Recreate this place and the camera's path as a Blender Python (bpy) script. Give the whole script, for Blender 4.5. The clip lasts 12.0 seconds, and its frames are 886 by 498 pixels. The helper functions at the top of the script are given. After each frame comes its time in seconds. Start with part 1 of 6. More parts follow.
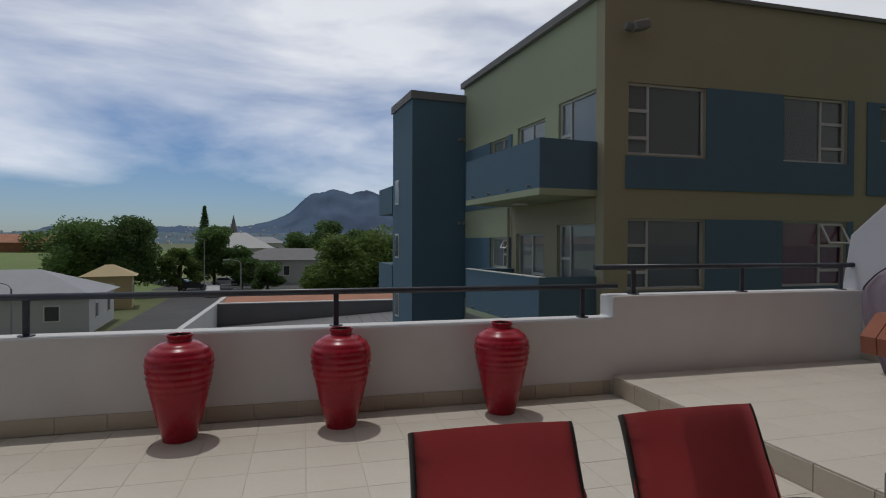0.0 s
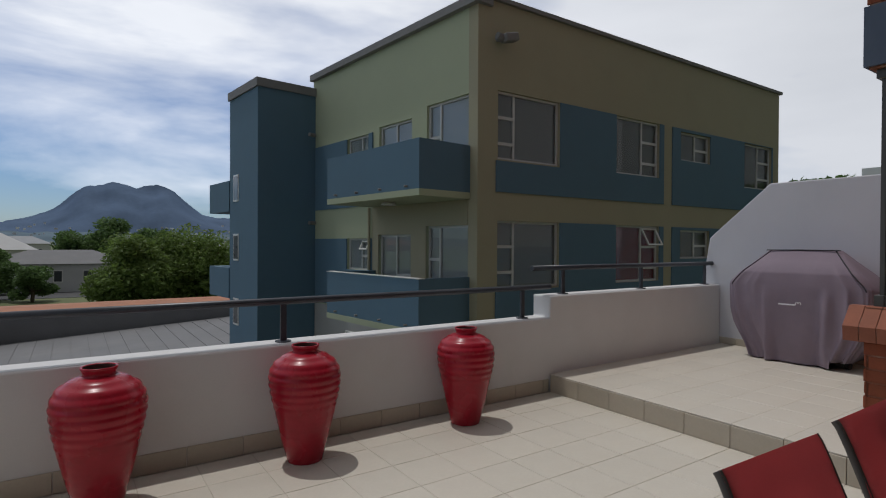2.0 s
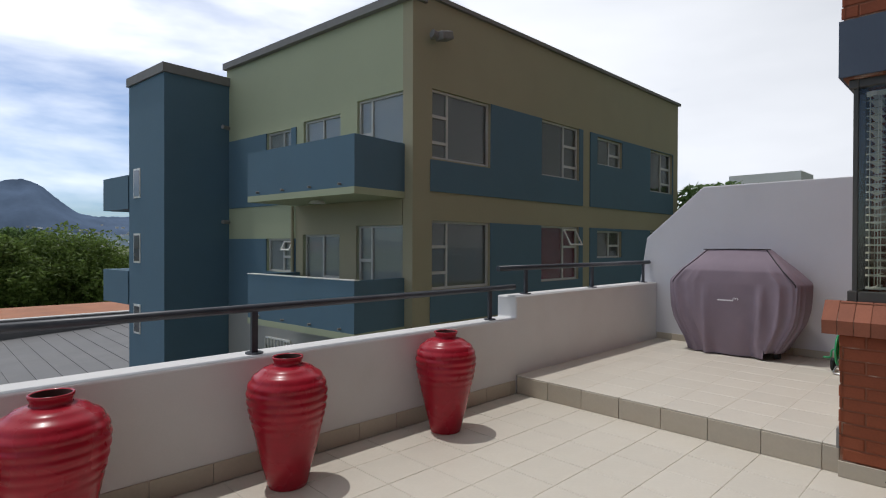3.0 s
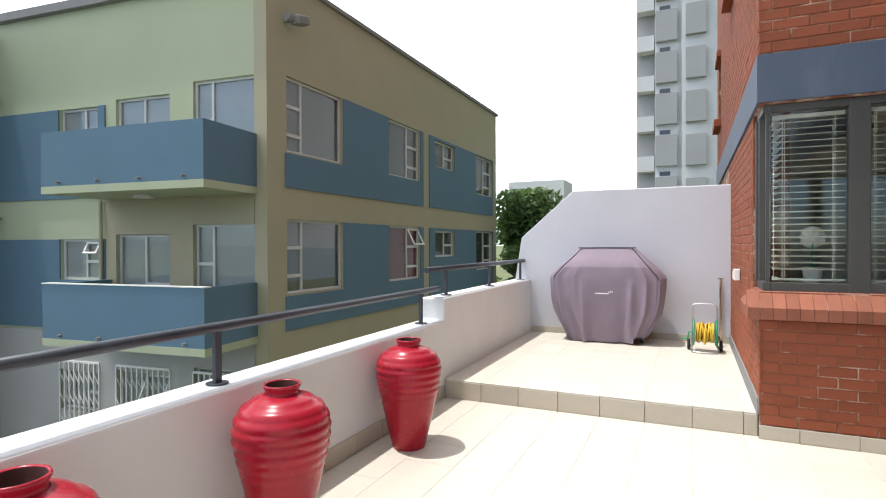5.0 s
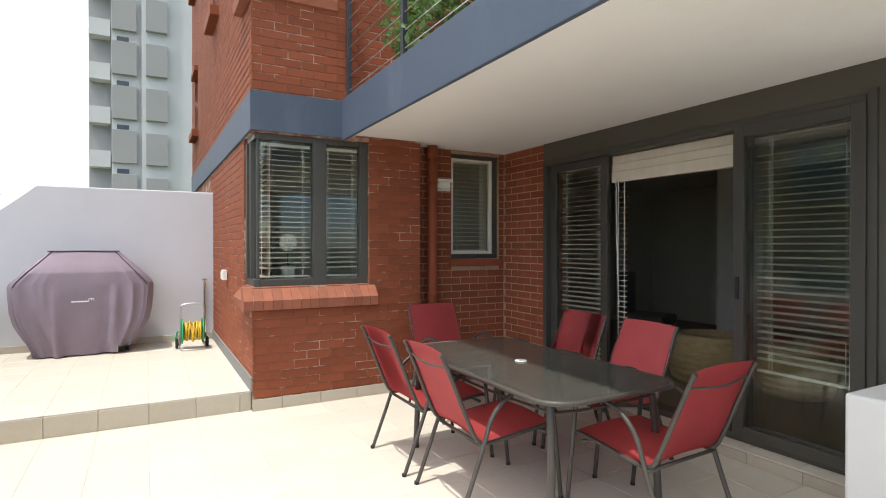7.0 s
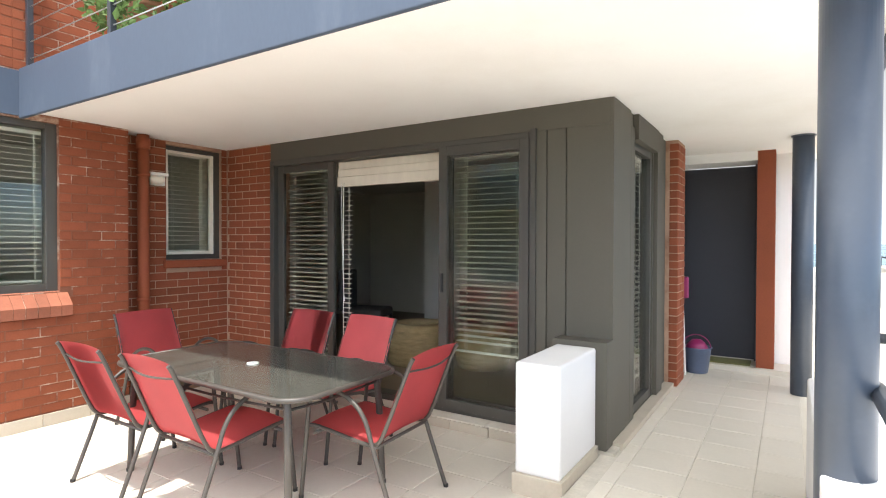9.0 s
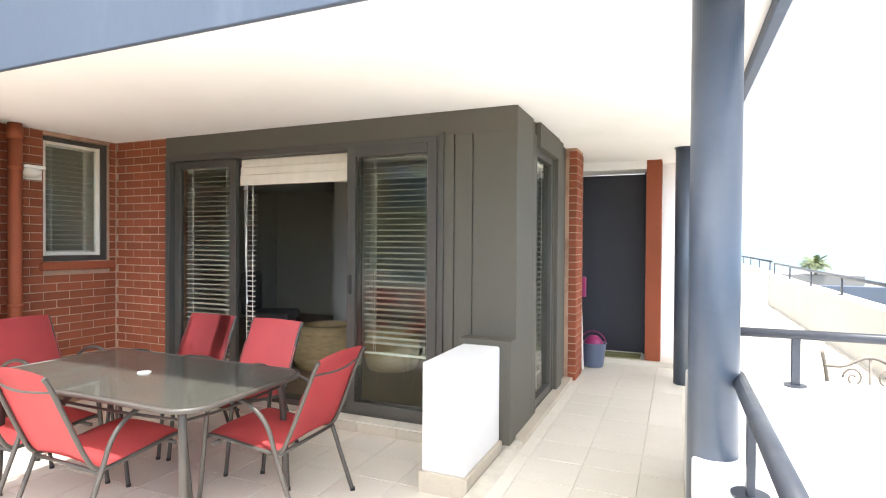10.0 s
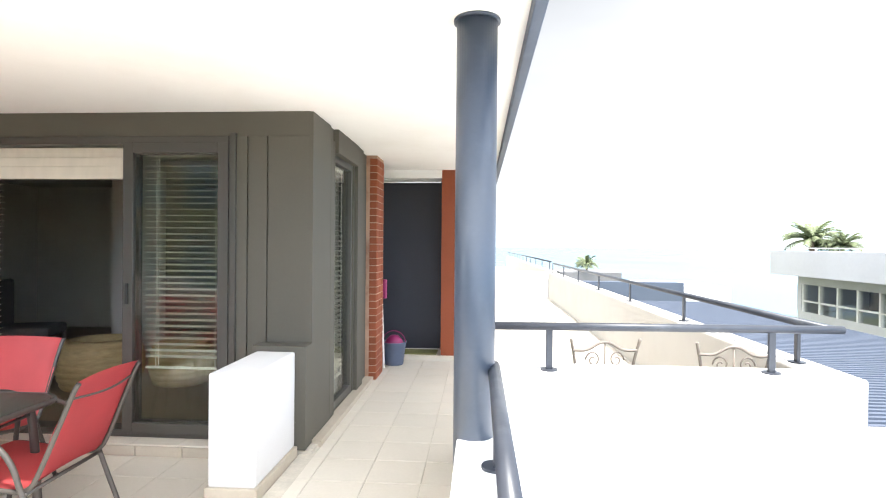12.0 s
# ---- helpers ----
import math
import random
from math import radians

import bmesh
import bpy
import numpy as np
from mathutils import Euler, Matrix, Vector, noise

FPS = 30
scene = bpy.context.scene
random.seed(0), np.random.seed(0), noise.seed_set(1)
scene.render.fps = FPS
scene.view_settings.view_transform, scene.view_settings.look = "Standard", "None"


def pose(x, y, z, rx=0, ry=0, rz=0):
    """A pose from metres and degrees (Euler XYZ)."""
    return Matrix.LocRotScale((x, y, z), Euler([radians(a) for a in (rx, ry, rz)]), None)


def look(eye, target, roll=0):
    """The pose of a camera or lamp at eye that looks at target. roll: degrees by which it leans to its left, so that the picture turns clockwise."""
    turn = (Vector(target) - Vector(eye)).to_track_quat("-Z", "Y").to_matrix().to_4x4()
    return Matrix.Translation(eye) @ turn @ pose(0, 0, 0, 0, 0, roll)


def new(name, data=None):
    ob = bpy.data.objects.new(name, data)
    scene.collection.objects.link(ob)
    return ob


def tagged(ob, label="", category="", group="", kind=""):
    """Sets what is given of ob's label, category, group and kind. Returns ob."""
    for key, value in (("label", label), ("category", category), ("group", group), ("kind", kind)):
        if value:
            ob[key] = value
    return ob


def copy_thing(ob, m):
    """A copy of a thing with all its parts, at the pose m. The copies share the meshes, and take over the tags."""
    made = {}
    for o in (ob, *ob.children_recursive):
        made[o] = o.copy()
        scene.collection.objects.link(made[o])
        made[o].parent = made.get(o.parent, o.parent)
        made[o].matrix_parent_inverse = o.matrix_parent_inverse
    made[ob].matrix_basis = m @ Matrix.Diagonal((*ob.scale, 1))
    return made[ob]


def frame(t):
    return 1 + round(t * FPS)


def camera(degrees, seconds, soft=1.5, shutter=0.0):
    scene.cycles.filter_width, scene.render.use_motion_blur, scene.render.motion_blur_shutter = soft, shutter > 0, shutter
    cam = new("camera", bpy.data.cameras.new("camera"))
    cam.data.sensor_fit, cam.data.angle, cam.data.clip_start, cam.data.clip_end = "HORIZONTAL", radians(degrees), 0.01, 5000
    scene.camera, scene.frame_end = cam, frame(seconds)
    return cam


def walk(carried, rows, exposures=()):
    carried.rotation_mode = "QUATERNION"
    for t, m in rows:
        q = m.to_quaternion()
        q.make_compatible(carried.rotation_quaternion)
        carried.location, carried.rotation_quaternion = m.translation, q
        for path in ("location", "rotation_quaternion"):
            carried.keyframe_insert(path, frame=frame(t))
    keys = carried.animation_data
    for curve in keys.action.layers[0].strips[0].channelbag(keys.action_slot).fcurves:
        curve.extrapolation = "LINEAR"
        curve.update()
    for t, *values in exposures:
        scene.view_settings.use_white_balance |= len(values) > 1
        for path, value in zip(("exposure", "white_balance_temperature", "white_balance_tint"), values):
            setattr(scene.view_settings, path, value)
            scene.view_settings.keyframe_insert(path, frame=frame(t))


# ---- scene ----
cam = camera(78.3, 12.0, soft=1.1)
PATH = [
    (0, (-0.15, -0.541, 1.396), (0.35, 1.396, 1.371), 0.2),
    (0.5, (-0.422, -0.369, 1.381), (0.159, 1.545, 1.358), 0.3),
    (1, (-0.679, -0.175, 1.379), (0.04, 1.691, 1.358), 0.2),
    (1.5, (-0.887, 0.038, 1.388), (0.002, 1.829, 1.368), 0.3),
    (2, (-1.107, 0.255, 1.392), (0.019, 1.908, 1.374), 0.3),
    (2.5, (-1.266, 0.499, 1.398), (0.009, 2.04, 1.381), 0.2),
    (3, (-1.42, 0.775, 1.386), (-0.023, 2.206, 1.371), 0.2),
    (5, (-1.887, 1.891, 1.394), (-0.066, 2.72, 1.378), -0.2),
    (5.5, (-1.948, 2.084, 1.401), (-0.046, 2.702, 1.384), 0.0),
    (6, (-2.013, 2.173, 1.392), (-0.021, 2.351, 1.378), 0.1),
    (6.5, (-2.188, 2.209, 1.407), (-0.233, 1.789, 1.397), 0.1),
    (7, (-2.251, 2.237, 1.41), (-0.496, 1.279, 1.398), -0.0),
    (7.5, (-2.343, 2.324, 1.417), (-0.796, 1.057, 1.402), -0.1),
    (9.5, (-2.327, 2.412, 1.461), (-1.388, 0.646, 1.435), 0.3),
    (10, (-2.361, 2.417, 1.463), (-1.573, 0.58, 1.44), 0.4),
    (10.5, (-2.407, 2.432, 1.465), (-1.799, 0.527, 1.444), 0.4),
    (11, (-2.45, 2.441, 1.479), (-2.028, 0.487, 1.46), 0.5),
    (11.5, (-2.48, 2.466, 1.489), (-2.217, 0.483, 1.472), 0.5),
    (12, (-2.507, 2.486, 1.492), (-2.374, 0.49, 1.479), 0.5),
]
EXPOSURES = [(0.0, -1.78, 6250, 11), (1.5, -1.7, 6250, 11), (2.5, -1.35, 6250, 11), (3.2, -1.0, 6250, 11), (4.8, 0.05, 6300, 10), (5.5, 0.35, 6300, 10), (6.0, 0.5, 6350, 10), (6.5, 0.5, 6400, 10), (7.0, 0.1, 6500, 8), (7.6, -0.1, 6550, 8), (9.3, 1.25, 6500, 10), (10.0, 1.45, 6450, 10), (11.0, 1.7, 6450, 10), (12.0, 1.38, 6400, 10)]
walk(cam, [(t, look(eye, target, roll)) for t, eye, target, roll in PATH], EXPOSURES)

# ---- world and sun ----
SUN_WAY = Vector((-0.10, 0.27, 1.0)).normalized()
world = bpy.data.worlds.new("world")
scene.world = world
world.use_nodes = True
wn, wl = world.node_tree.nodes, world.node_tree.links
wn.clear()
w_out = wn.new("ShaderNodeOutputWorld")
w_bg = wn.new("ShaderNodeBackground")
w_sky = wn.new("ShaderNodeTexSky")
w_sky.sky_type, w_sky.sun_disc = "NISHITA", False
w_sky.sun_elevation = math.asin(SUN_WAY.z)
w_sky.sun_rotation = math.atan2(SUN_WAY.x, SUN_WAY.y)
w_sky.dust_density, w_sky.ozone_density = 0.5, 2.0
w_map = wn.new("ShaderNodeMapping")
w_map.inputs["Scale"].default_value = (1.0, 1.0, 3.6)
w_map.inputs["Location"].default_value = (0.35, 0.1, 0.0)
w_tc = wn.new("ShaderNodeTexCoord")
w_noise = wn.new("ShaderNodeTexNoise")
w_noise.inputs["Scale"].default_value, w_noise.inputs["Detail"].default_value = 1.7, 7.0
w_noise.inputs["Roughness"].default_value, w_noise.inputs["Distortion"].default_value = 0.52, 0.25
w_ramp = wn.new("ShaderNodeValToRGB")
w_ramp.color_ramp.elements[0].position, w_ramp.color_ramp.elements[1].position = 0.38, 0.64
w_noise2 = wn.new("ShaderNodeTexNoise")
w_noise2.inputs["Scale"].default_value, w_noise2.inputs["Detail"].default_value = 3.2, 5.0
w_grey = wn.new("ShaderNodeMix")
w_grey.data_type = "RGBA"
w_grey.inputs["A"].default_value, w_grey.inputs["B"].default_value = (12.5, 12.9, 13.5, 1), (17.0, 17.2, 17.5, 1)
w_mix = wn.new("ShaderNodeMix")
w_mix.data_type = "RGBA"
wl.new(w_tc.outputs["Generated"], w_map.inputs["Vector"])
wl.new(w_map.outputs["Vector"], w_noise.inputs["Vector"])
wl.new(w_map.outputs["Vector"], w_noise2.inputs["Vector"])
w_sep = wn.new("ShaderNodeSeparateXYZ")
wl.new(w_tc.outputs["Generated"], w_sep.inputs["Vector"])
w_up = wn.new("ShaderNodeMath")
w_up.operation = "MULTIPLY_ADD"
w_up.inputs[1].default_value = 0.30
wl.new(w_sep.outputs["Z"], w_up.inputs[0])
wl.new(w_noise.outputs["Fac"], w_up.inputs[2])
w_south = wn.new("ShaderNodeMath")
w_south.operation = "MULTIPLY_ADD"
w_south.inputs[1].default_value = -0.14
wl.new(w_sep.outputs["Y"], w_south.inputs[0])
wl.new(w_up.outputs[0], w_south.inputs[2])
w_haze = wn.new("ShaderNodeMapRange")
w_haze.inputs["From Min"].default_value, w_haze.inputs["From Max"].default_value = 0.10, 0.30
w_haze.inputs["To Min"].default_value, w_haze.inputs["To Max"].default_value = -0.02, 0.13
wl.new(w_sep.outputs["Z"], w_haze.inputs["Value"])
w_east = wn.new("ShaderNodeMath")
w_east.operation = "MULTIPLY_ADD"
w_east.inputs[1].default_value = 0.16
wl.new(w_sep.outputs["X"], w_east.inputs[0])
wl.new(w_haze.outputs["Result"], w_east.inputs[2])
w_cover = wn.new("ShaderNodeMath")
w_cover.operation = "ADD"
wl.new(w_south.outputs[0], w_cover.inputs[0])
wl.new(w_east.outputs[0], w_cover.inputs[1])
wl.new(w_cover.outputs[0], w_ramp.inputs["Fac"])
wl.new(w_noise2.outputs["Fac"], w_grey.inputs["Factor"])
wl.new(w_ramp.outputs["Color"], w_mix.inputs["Factor"])
w_blue = wn.new("ShaderNodeVectorMath")
w_blue.operation = "MULTIPLY"
w_blue.inputs[1].default_value = (1.65, 1.95, 2.4)
wl.new(w_sky.outputs["Color"], w_blue.inputs[0])
wl.new(w_blue.outputs["Vector"], w_mix.inputs["A"])
w_m1 = wn.new("ShaderNodeMath")
w_m1.operation = "MULTIPLY_ADD"
w_m1.inputs[1].default_value, w_m1.inputs[2].default_value = 0.80, 1.18
wl.new(w_sep.outputs["Y"], w_m1.inputs[0])
w_m2 = wn.new("ShaderNodeMath")
w_m2.operation = "MULTIPLY_ADD"
w_m2.inputs[1].default_value = -0.55
wl.new(w_sep.outputs["Z"], w_m2.inputs[0])
wl.new(w_m1.outputs[0], w_m2.inputs[2])
w_scale = wn.new("ShaderNodeVectorMath")
w_scale.operation = "SCALE"
wl.new(w_grey.outputs["Result"], w_scale.inputs[0])
wl.new(w_m2.outputs[0], w_scale.inputs["Scale"])
wl.new(w_scale.outputs["Vector"], w_mix.inputs["B"])
wl.new(w_mix.outputs["Result"], w_bg.inputs["Color"])
w_bg.inputs["Strength"].default_value = 0.10
wl.new(w_bg.outputs["Background"], w_out.inputs["Surface"])

sun = new("sun", bpy.data.lights.new("sun", "SUN"))
sun.data.energy, sun.data.angle, sun.data.color = 4.0, radians(0.6), (1.0, 0.96, 0.90)
sun.matrix_world = look(SUN_WAY * 50, (0, 0, 0))

# ---- materials ----


def mat(name, base, rough=0.7, metal=0.0, var=0.12, scale=6.0, fine=60.0, bump=0.15, piece=0.0, island=0.0, spec=0.5, dirt=None, dirt_scale=1.5, dirt_amount=0.3, stretch=(1, 1, 1), coat=0.0):
    """A painted or natural surface: base colour with mottling at two scales, relief, and an optional second colour in stains."""
    m = bpy.data.materials.new(name)
    m.use_nodes = True
    n, l = m.node_tree.nodes, m.node_tree.links
    p = n["Principled BSDF"]
    tc = n.new("ShaderNodeTexCoord")
    mp = n.new("ShaderNodeMapping")
    mp.inputs["Scale"].default_value = stretch
    l.new(tc.outputs["Object"], mp.inputs["Vector"])
    big = n.new("ShaderNodeTexNoise")
    big.inputs["Scale"].default_value, big.inputs["Detail"].default_value = scale, 5.0
    small = n.new("ShaderNodeTexNoise")
    small.inputs["Scale"].default_value, small.inputs["Detail"].default_value = fine, 3.0
    for k in (big, small):
        l.new(mp.outputs["Vector"], k.inputs["Vector"])
    add = n.new("ShaderNodeMath")
    add.operation = "MULTIPLY_ADD"
    l.new(small.outputs["Fac"], add.inputs[0])
    add.inputs[1].default_value = 0.45
    l.new(big.outputs["Fac"], add.inputs[2])
    rng = n.new("ShaderNodeMapRange")
    rng.inputs["From Min"].default_value, rng.inputs["From Max"].default_value = 0.4, 1.05
    rng.inputs["To Min"].default_value, rng.inputs["To Max"].default_value = 1.0 - var, 1.0 + var
    l.new(add.outputs[0], rng.inputs["Value"])
    value = rng.outputs["Result"]
    if piece or island:
        if piece:
            src = n.new("ShaderNodeObjectInfo").outputs["Random"]
            amount = piece
        else:
            src = n.new("ShaderNodeNewGeometry").outputs["Random Per Island"]
            amount = island
        r2 = n.new("ShaderNodeMapRange")
        r2.inputs["To Min"].default_value, r2.inputs["To Max"].default_value = 1.0 - amount, 1.0 + amount
        l.new(src, r2.inputs["Value"])
        mul = n.new("ShaderNodeMath")
        mul.operation = "MULTIPLY"
        l.new(value, mul.inputs[0])
        l.new(r2.outputs["Result"], mul.inputs[1])
        value = mul.outputs[0]
    hsv = n.new("ShaderNodeHueSaturation")
    hsv.inputs["Color"].default_value = (*base, 1)
    if dirt:
        spot = n.new("ShaderNodeTexNoise")
        spot.inputs["Scale"].default_value, spot.inputs["Detail"].default_value = dirt_scale, 7.0
        spot.inputs["Roughness"].default_value = 0.65
        l.new(mp.outputs["Vector"], spot.inputs["Vector"])
        sr = n.new("ShaderNodeMapRange")
        sr.inputs["From Min"].default_value, sr.inputs["From Max"].default_value = 0.5, 0.72
        sr.inputs["To Max"].default_value = dirt_amount
        l.new(spot.outputs["Fac"], sr.inputs["Value"])
        mx = n.new("ShaderNodeMix")
        mx.data_type = "RGBA"
        mx.inputs["A"].default_value, mx.inputs["B"].default_value = (*base, 1), (*dirt, 1)
        l.new(sr.outputs["Result"], mx.inputs["Factor"])
        l.new(mx.outputs["Result"], hsv.inputs["Color"])
    l.new(value, hsv.inputs["Value"])
    l.new(hsv.outputs["Color"], p.inputs["Base Color"])
    rr = n.new("ShaderNodeMapRange")
    rr.inputs["To Min"].default_value, rr.inputs["To Max"].default_value = max(0.02, rough - 0.1), min(1.0, rough + 0.1)
    l.new(big.outputs["Fac"], rr.inputs["Value"])
    l.new(rr.outputs["Result"], p.inputs["Roughness"])
    p.inputs["Metallic"].default_value = metal
    p.inputs["Specular IOR Level"].default_value = spec
    p.inputs["Coat Weight"].default_value = coat
    if bump:
        bp = n.new("ShaderNodeBump")
        bp.inputs["Strength"].default_value, bp.inputs["Distance"].default_value = bump, 0.004
        l.new(add.outputs[0], bp.inputs["Height"])
        l.new(bp.outputs["Normal"], p.inputs["Normal"])
    return m


def glass_mat(name, tint, gloss):
    m = bpy.data.materials.new(name)
    m.use_nodes = True
    n, l = m.node_tree.nodes, m.node_tree.links
    n.remove(n["Principled BSDF"])
    tr, gl, fr, mix = n.new("ShaderNodeBsdfTransparent"), n.new("ShaderNodeBsdfGlossy"), n.new("ShaderNodeLayerWeight"), n.new("ShaderNodeMixShader")
    power, level = n.new("ShaderNodeMath"), n.new("ShaderNodeMapRange")
    power.operation = "POWER"
    power.inputs[1].default_value = 4.0
    tr.inputs["Color"].default_value = (*tint, 1)
    gl.inputs["Roughness"].default_value = 0.015
    fr.inputs["Blend"].default_value = 0.5
    level.inputs["To Min"].default_value, level.inputs["To Max"].default_value = gloss, 0.85
    l.new(fr.outputs["Facing"], power.inputs[0])
    l.new(power.outputs[0], level.inputs["Value"])
    l.new(level.outputs["Result"], mix.inputs["Fac"])
    l.new(tr.outputs["BSDF"], mix.inputs[1])
    l.new(gl.outputs["BSDF"], mix.inputs[2])
    l.new(mix.outputs["Shader"], n["Material Output"].inputs["Surface"])
    return m


M_TILE = mat("floor_tile", (0.61, 0.565, 0.485), 0.42, var=0.07, scale=3.0, fine=40, bump=0.06, piece=0.028, dirt=(0.40, 0.35, 0.27), dirt_scale=2.2, dirt_amount=0.22)
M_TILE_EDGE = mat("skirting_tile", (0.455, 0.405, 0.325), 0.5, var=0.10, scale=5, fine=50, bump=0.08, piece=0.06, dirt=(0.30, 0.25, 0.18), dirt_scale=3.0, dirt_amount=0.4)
M_GROUT = mat("grout", (0.525, 0.485, 0.41), 0.9, var=0.2, scale=8)
M_PLASTER = mat("white_plaster", (0.66, 0.655, 0.65), 0.8, var=0.05, scale=2.5, fine=120, bump=0.25, dirt=(0.52, 0.49, 0.45), dirt_scale=0.9, dirt_amount=0.28)
# white plaster toned down: the shade on the southern parapets is in this colour
M_PLASTER_SHADE = mat("shaded_plaster", (0.50, 0.482, 0.45), 0.8, var=0.05, scale=2.5, fine=120, bump=0.25, dirt=(0.42, 0.39, 0.34), dirt_scale=0.9, dirt_amount=0.3)
M_GREYWALL = mat("pale_grey_plaster", (0.60, 0.60, 0.63), 0.8, var=0.04, scale=2.0, fine=120, bump=0.25, dirt=(0.48, 0.48, 0.5), dirt_scale=0.8, dirt_amount=0.25)
M_CEIL = mat("ceiling_paint", (0.87, 0.86, 0.835), 0.85, var=0.03, scale=1.2, fine=90, bump=0.12, dirt=(0.66, 0.61, 0.54), dirt_scale=0.7, dirt_amount=0.25)
M_BRICK = mat("brick_piece", (0.250, 0.072, 0.034), 0.72, var=0.22, scale=9, fine=90, bump=0.5, piece=0.12, dirt=(0.19, 0.055, 0.03), dirt_scale=7, dirt_amount=0.5, spec=0.22)
M_BRICK_FAR = mat("brickwork", (0.250, 0.072, 0.034), 0.75, var=0.2, scale=5, fine=80, bump=0.4, island=0.12, dirt=(0.19, 0.055, 0.03), dirt_scale=4, dirt_amount=0.4, spec=0.22)
M_MORTAR = mat("mortar", (0.215, 0.082, 0.045), 0.9, var=0.2, scale=3.0, fine=60, bump=0.4, dirt=(0.66, 0.54, 0.43), dirt_scale=4.5, dirt_amount=1.0)
M_MORTAR_PALE = mat("pale_mortar", (0.42, 0.27, 0.185), 0.9, var=0.2, scale=3.0, fine=60, bump=0.4, dirt=(0.20, 0.08, 0.05), dirt_scale=3.5, dirt_amount=0.8)
M_SILLBRICK = mat("sill_brick", (0.30, 0.108, 0.064), 0.7, var=0.16, scale=8, fine=80, bump=0.4, piece=0.12, spec=0.22)
M_BRICK_PAINT = mat("red_painted_masonry", (0.27, 0.074, 0.034), 0.7, var=0.15, scale=3, fine=60, bump=0.3, dirt=(0.20, 0.05, 0.035), dirt_scale=3, dirt_amount=0.5, spec=0.22)
M_BLUE = mat("slate_blue_paint", (0.080, 0.102, 0.142), 0.6, var=0.08, scale=2.5, fine=70, bump=0.12, dirt=(0.16, 0.18, 0.22), dirt_scale=2.5, dirt_amount=0.35, stretch=(1, 1, 0.35), spec=0.22)
M_RAIL = mat("charcoal_rail_paint", (0.035, 0.040, 0.052), 0.38, var=0.2, scale=8, fine=90, bump=0.08, dirt=(0.10, 0.11, 0.12), dirt_scale=5, dirt_amount=0.3)
M_COLUMN = mat("blue_grey_column_paint", (0.054, 0.070, 0.098), 0.35, var=0.08, scale=3, fine=60, bump=0.08, dirt=(0.12, 0.14, 0.18), dirt_scale=9, dirt_amount=0.15)
M_ALU = mat("charcoal_aluminium", (0.060, 0.056, 0.048), 0.42, metal=0.0, var=0.08, scale=4, fine=120, bump=0.03)
M_PANEL = mat("grey_brown_board", (0.096, 0.089, 0.072), 0.6, var=0.06, scale=2, fine=60, bump=0.08, spec=0.22)
M_DOOR = mat("dark_slate_door", (0.030, 0.032, 0.042), 0.5, var=0.08, scale=3, fine=50, bump=0.05)
M_GLASS = glass_mat("window_glass", (0.93, 0.95, 0.93), 0.035)
M_GLASS_FAR = glass_mat("far_window_glass", (0.86, 0.88, 0.88), 0.045)
M_BLIND = mat("blind_slat", (0.80, 0.76, 0.66), 0.45, var=0.06, scale=6, fine=40, bump=0.0)
M_BLIND_CLOTH = mat("cream_blind_fabric", (0.66, 0.60, 0.50), 0.85, var=0.08, scale=5, fine=160, bump=0.2, stretch=(3, 3, 1))
M_WHITEPL = mat("white_plastic", (0.78, 0.77, 0.73), 0.4, var=0.03, bump=0.0)
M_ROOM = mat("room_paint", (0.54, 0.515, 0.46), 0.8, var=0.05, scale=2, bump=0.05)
# lighter copy of room_paint: the bedroom's daylight is put into the wall colour
M_BEDROOM = mat("bedroom_paint_brightened", (0.66, 0.64, 0.54), 0.8, var=0.05, scale=2, bump=0.05)
M_ROOMFLOOR = mat("room_floor", (0.20, 0.16, 0.11), 0.5, var=0.12, scale=4, bump=0.05)
M_VASE = mat("red_glazed_clay", (0.33, 0.010, 0.024), 0.27, var=0.20, scale=5, fine=30, bump=0.15, dirt=(0.22, 0.008, 0.012), dirt_scale=6, dirt_amount=0.5, coat=0.12, spec=0.28)
# near-black red that paints in the shade inside the vases
M_VASE_IN = mat("vase_hollow_shade", (0.06, 0.015, 0.012), 0.8)
M_SLING = mat("red_sling_fabric", (0.57, 0.115, 0.122), 0.6, var=0.08, scale=5, fine=240, bump=0.3, dirt=(0.60, 0.10, 0.11), dirt_scale=4, dirt_amount=0.25)
M_FRAME = mat("bronze_grey_steel", (0.058, 0.050, 0.043), 0.45, var=0.1, scale=8, fine=120, bump=0.05)
M_TABLEGLASS = mat("smoky_table_glass", (0.068, 0.067, 0.058), 0.2, var=0.10, scale=7, fine=160, bump=0.04, spec=0.8, coat=0.4)
M_COVER = mat("mauve_grill_cover_cloth", (0.235, 0.185, 0.225), 0.8, var=0.08, scale=4, fine=180, bump=0.3, dirt=(0.30, 0.25, 0.28), dirt_scale=3, dirt_amount=0.3)
M_PIPING = mat("dark_piping", (0.03, 0.025, 0.03), 0.7, bump=0.0)
M_HOSE = mat("yellow_hose", (0.62, 0.40, 0.03), 0.45, var=0.12, bump=0.05)
M_GREENPL = mat("green_plastic", (0.02, 0.30, 0.11), 0.4, var=0.08, bump=0.02)
M_BLACK = mat("black_rubber", (0.015, 0.015, 0.015), 0.7, bump=0.05)
M_STEEL = mat("brushed_tube", (0.55, 0.55, 0.54), 0.35, metal=0.8, var=0.06, bump=0.02)
M_BRASS = mat("worn_brass_tap", (0.30, 0.22, 0.12), 0.5, metal=0.7, var=0.2)
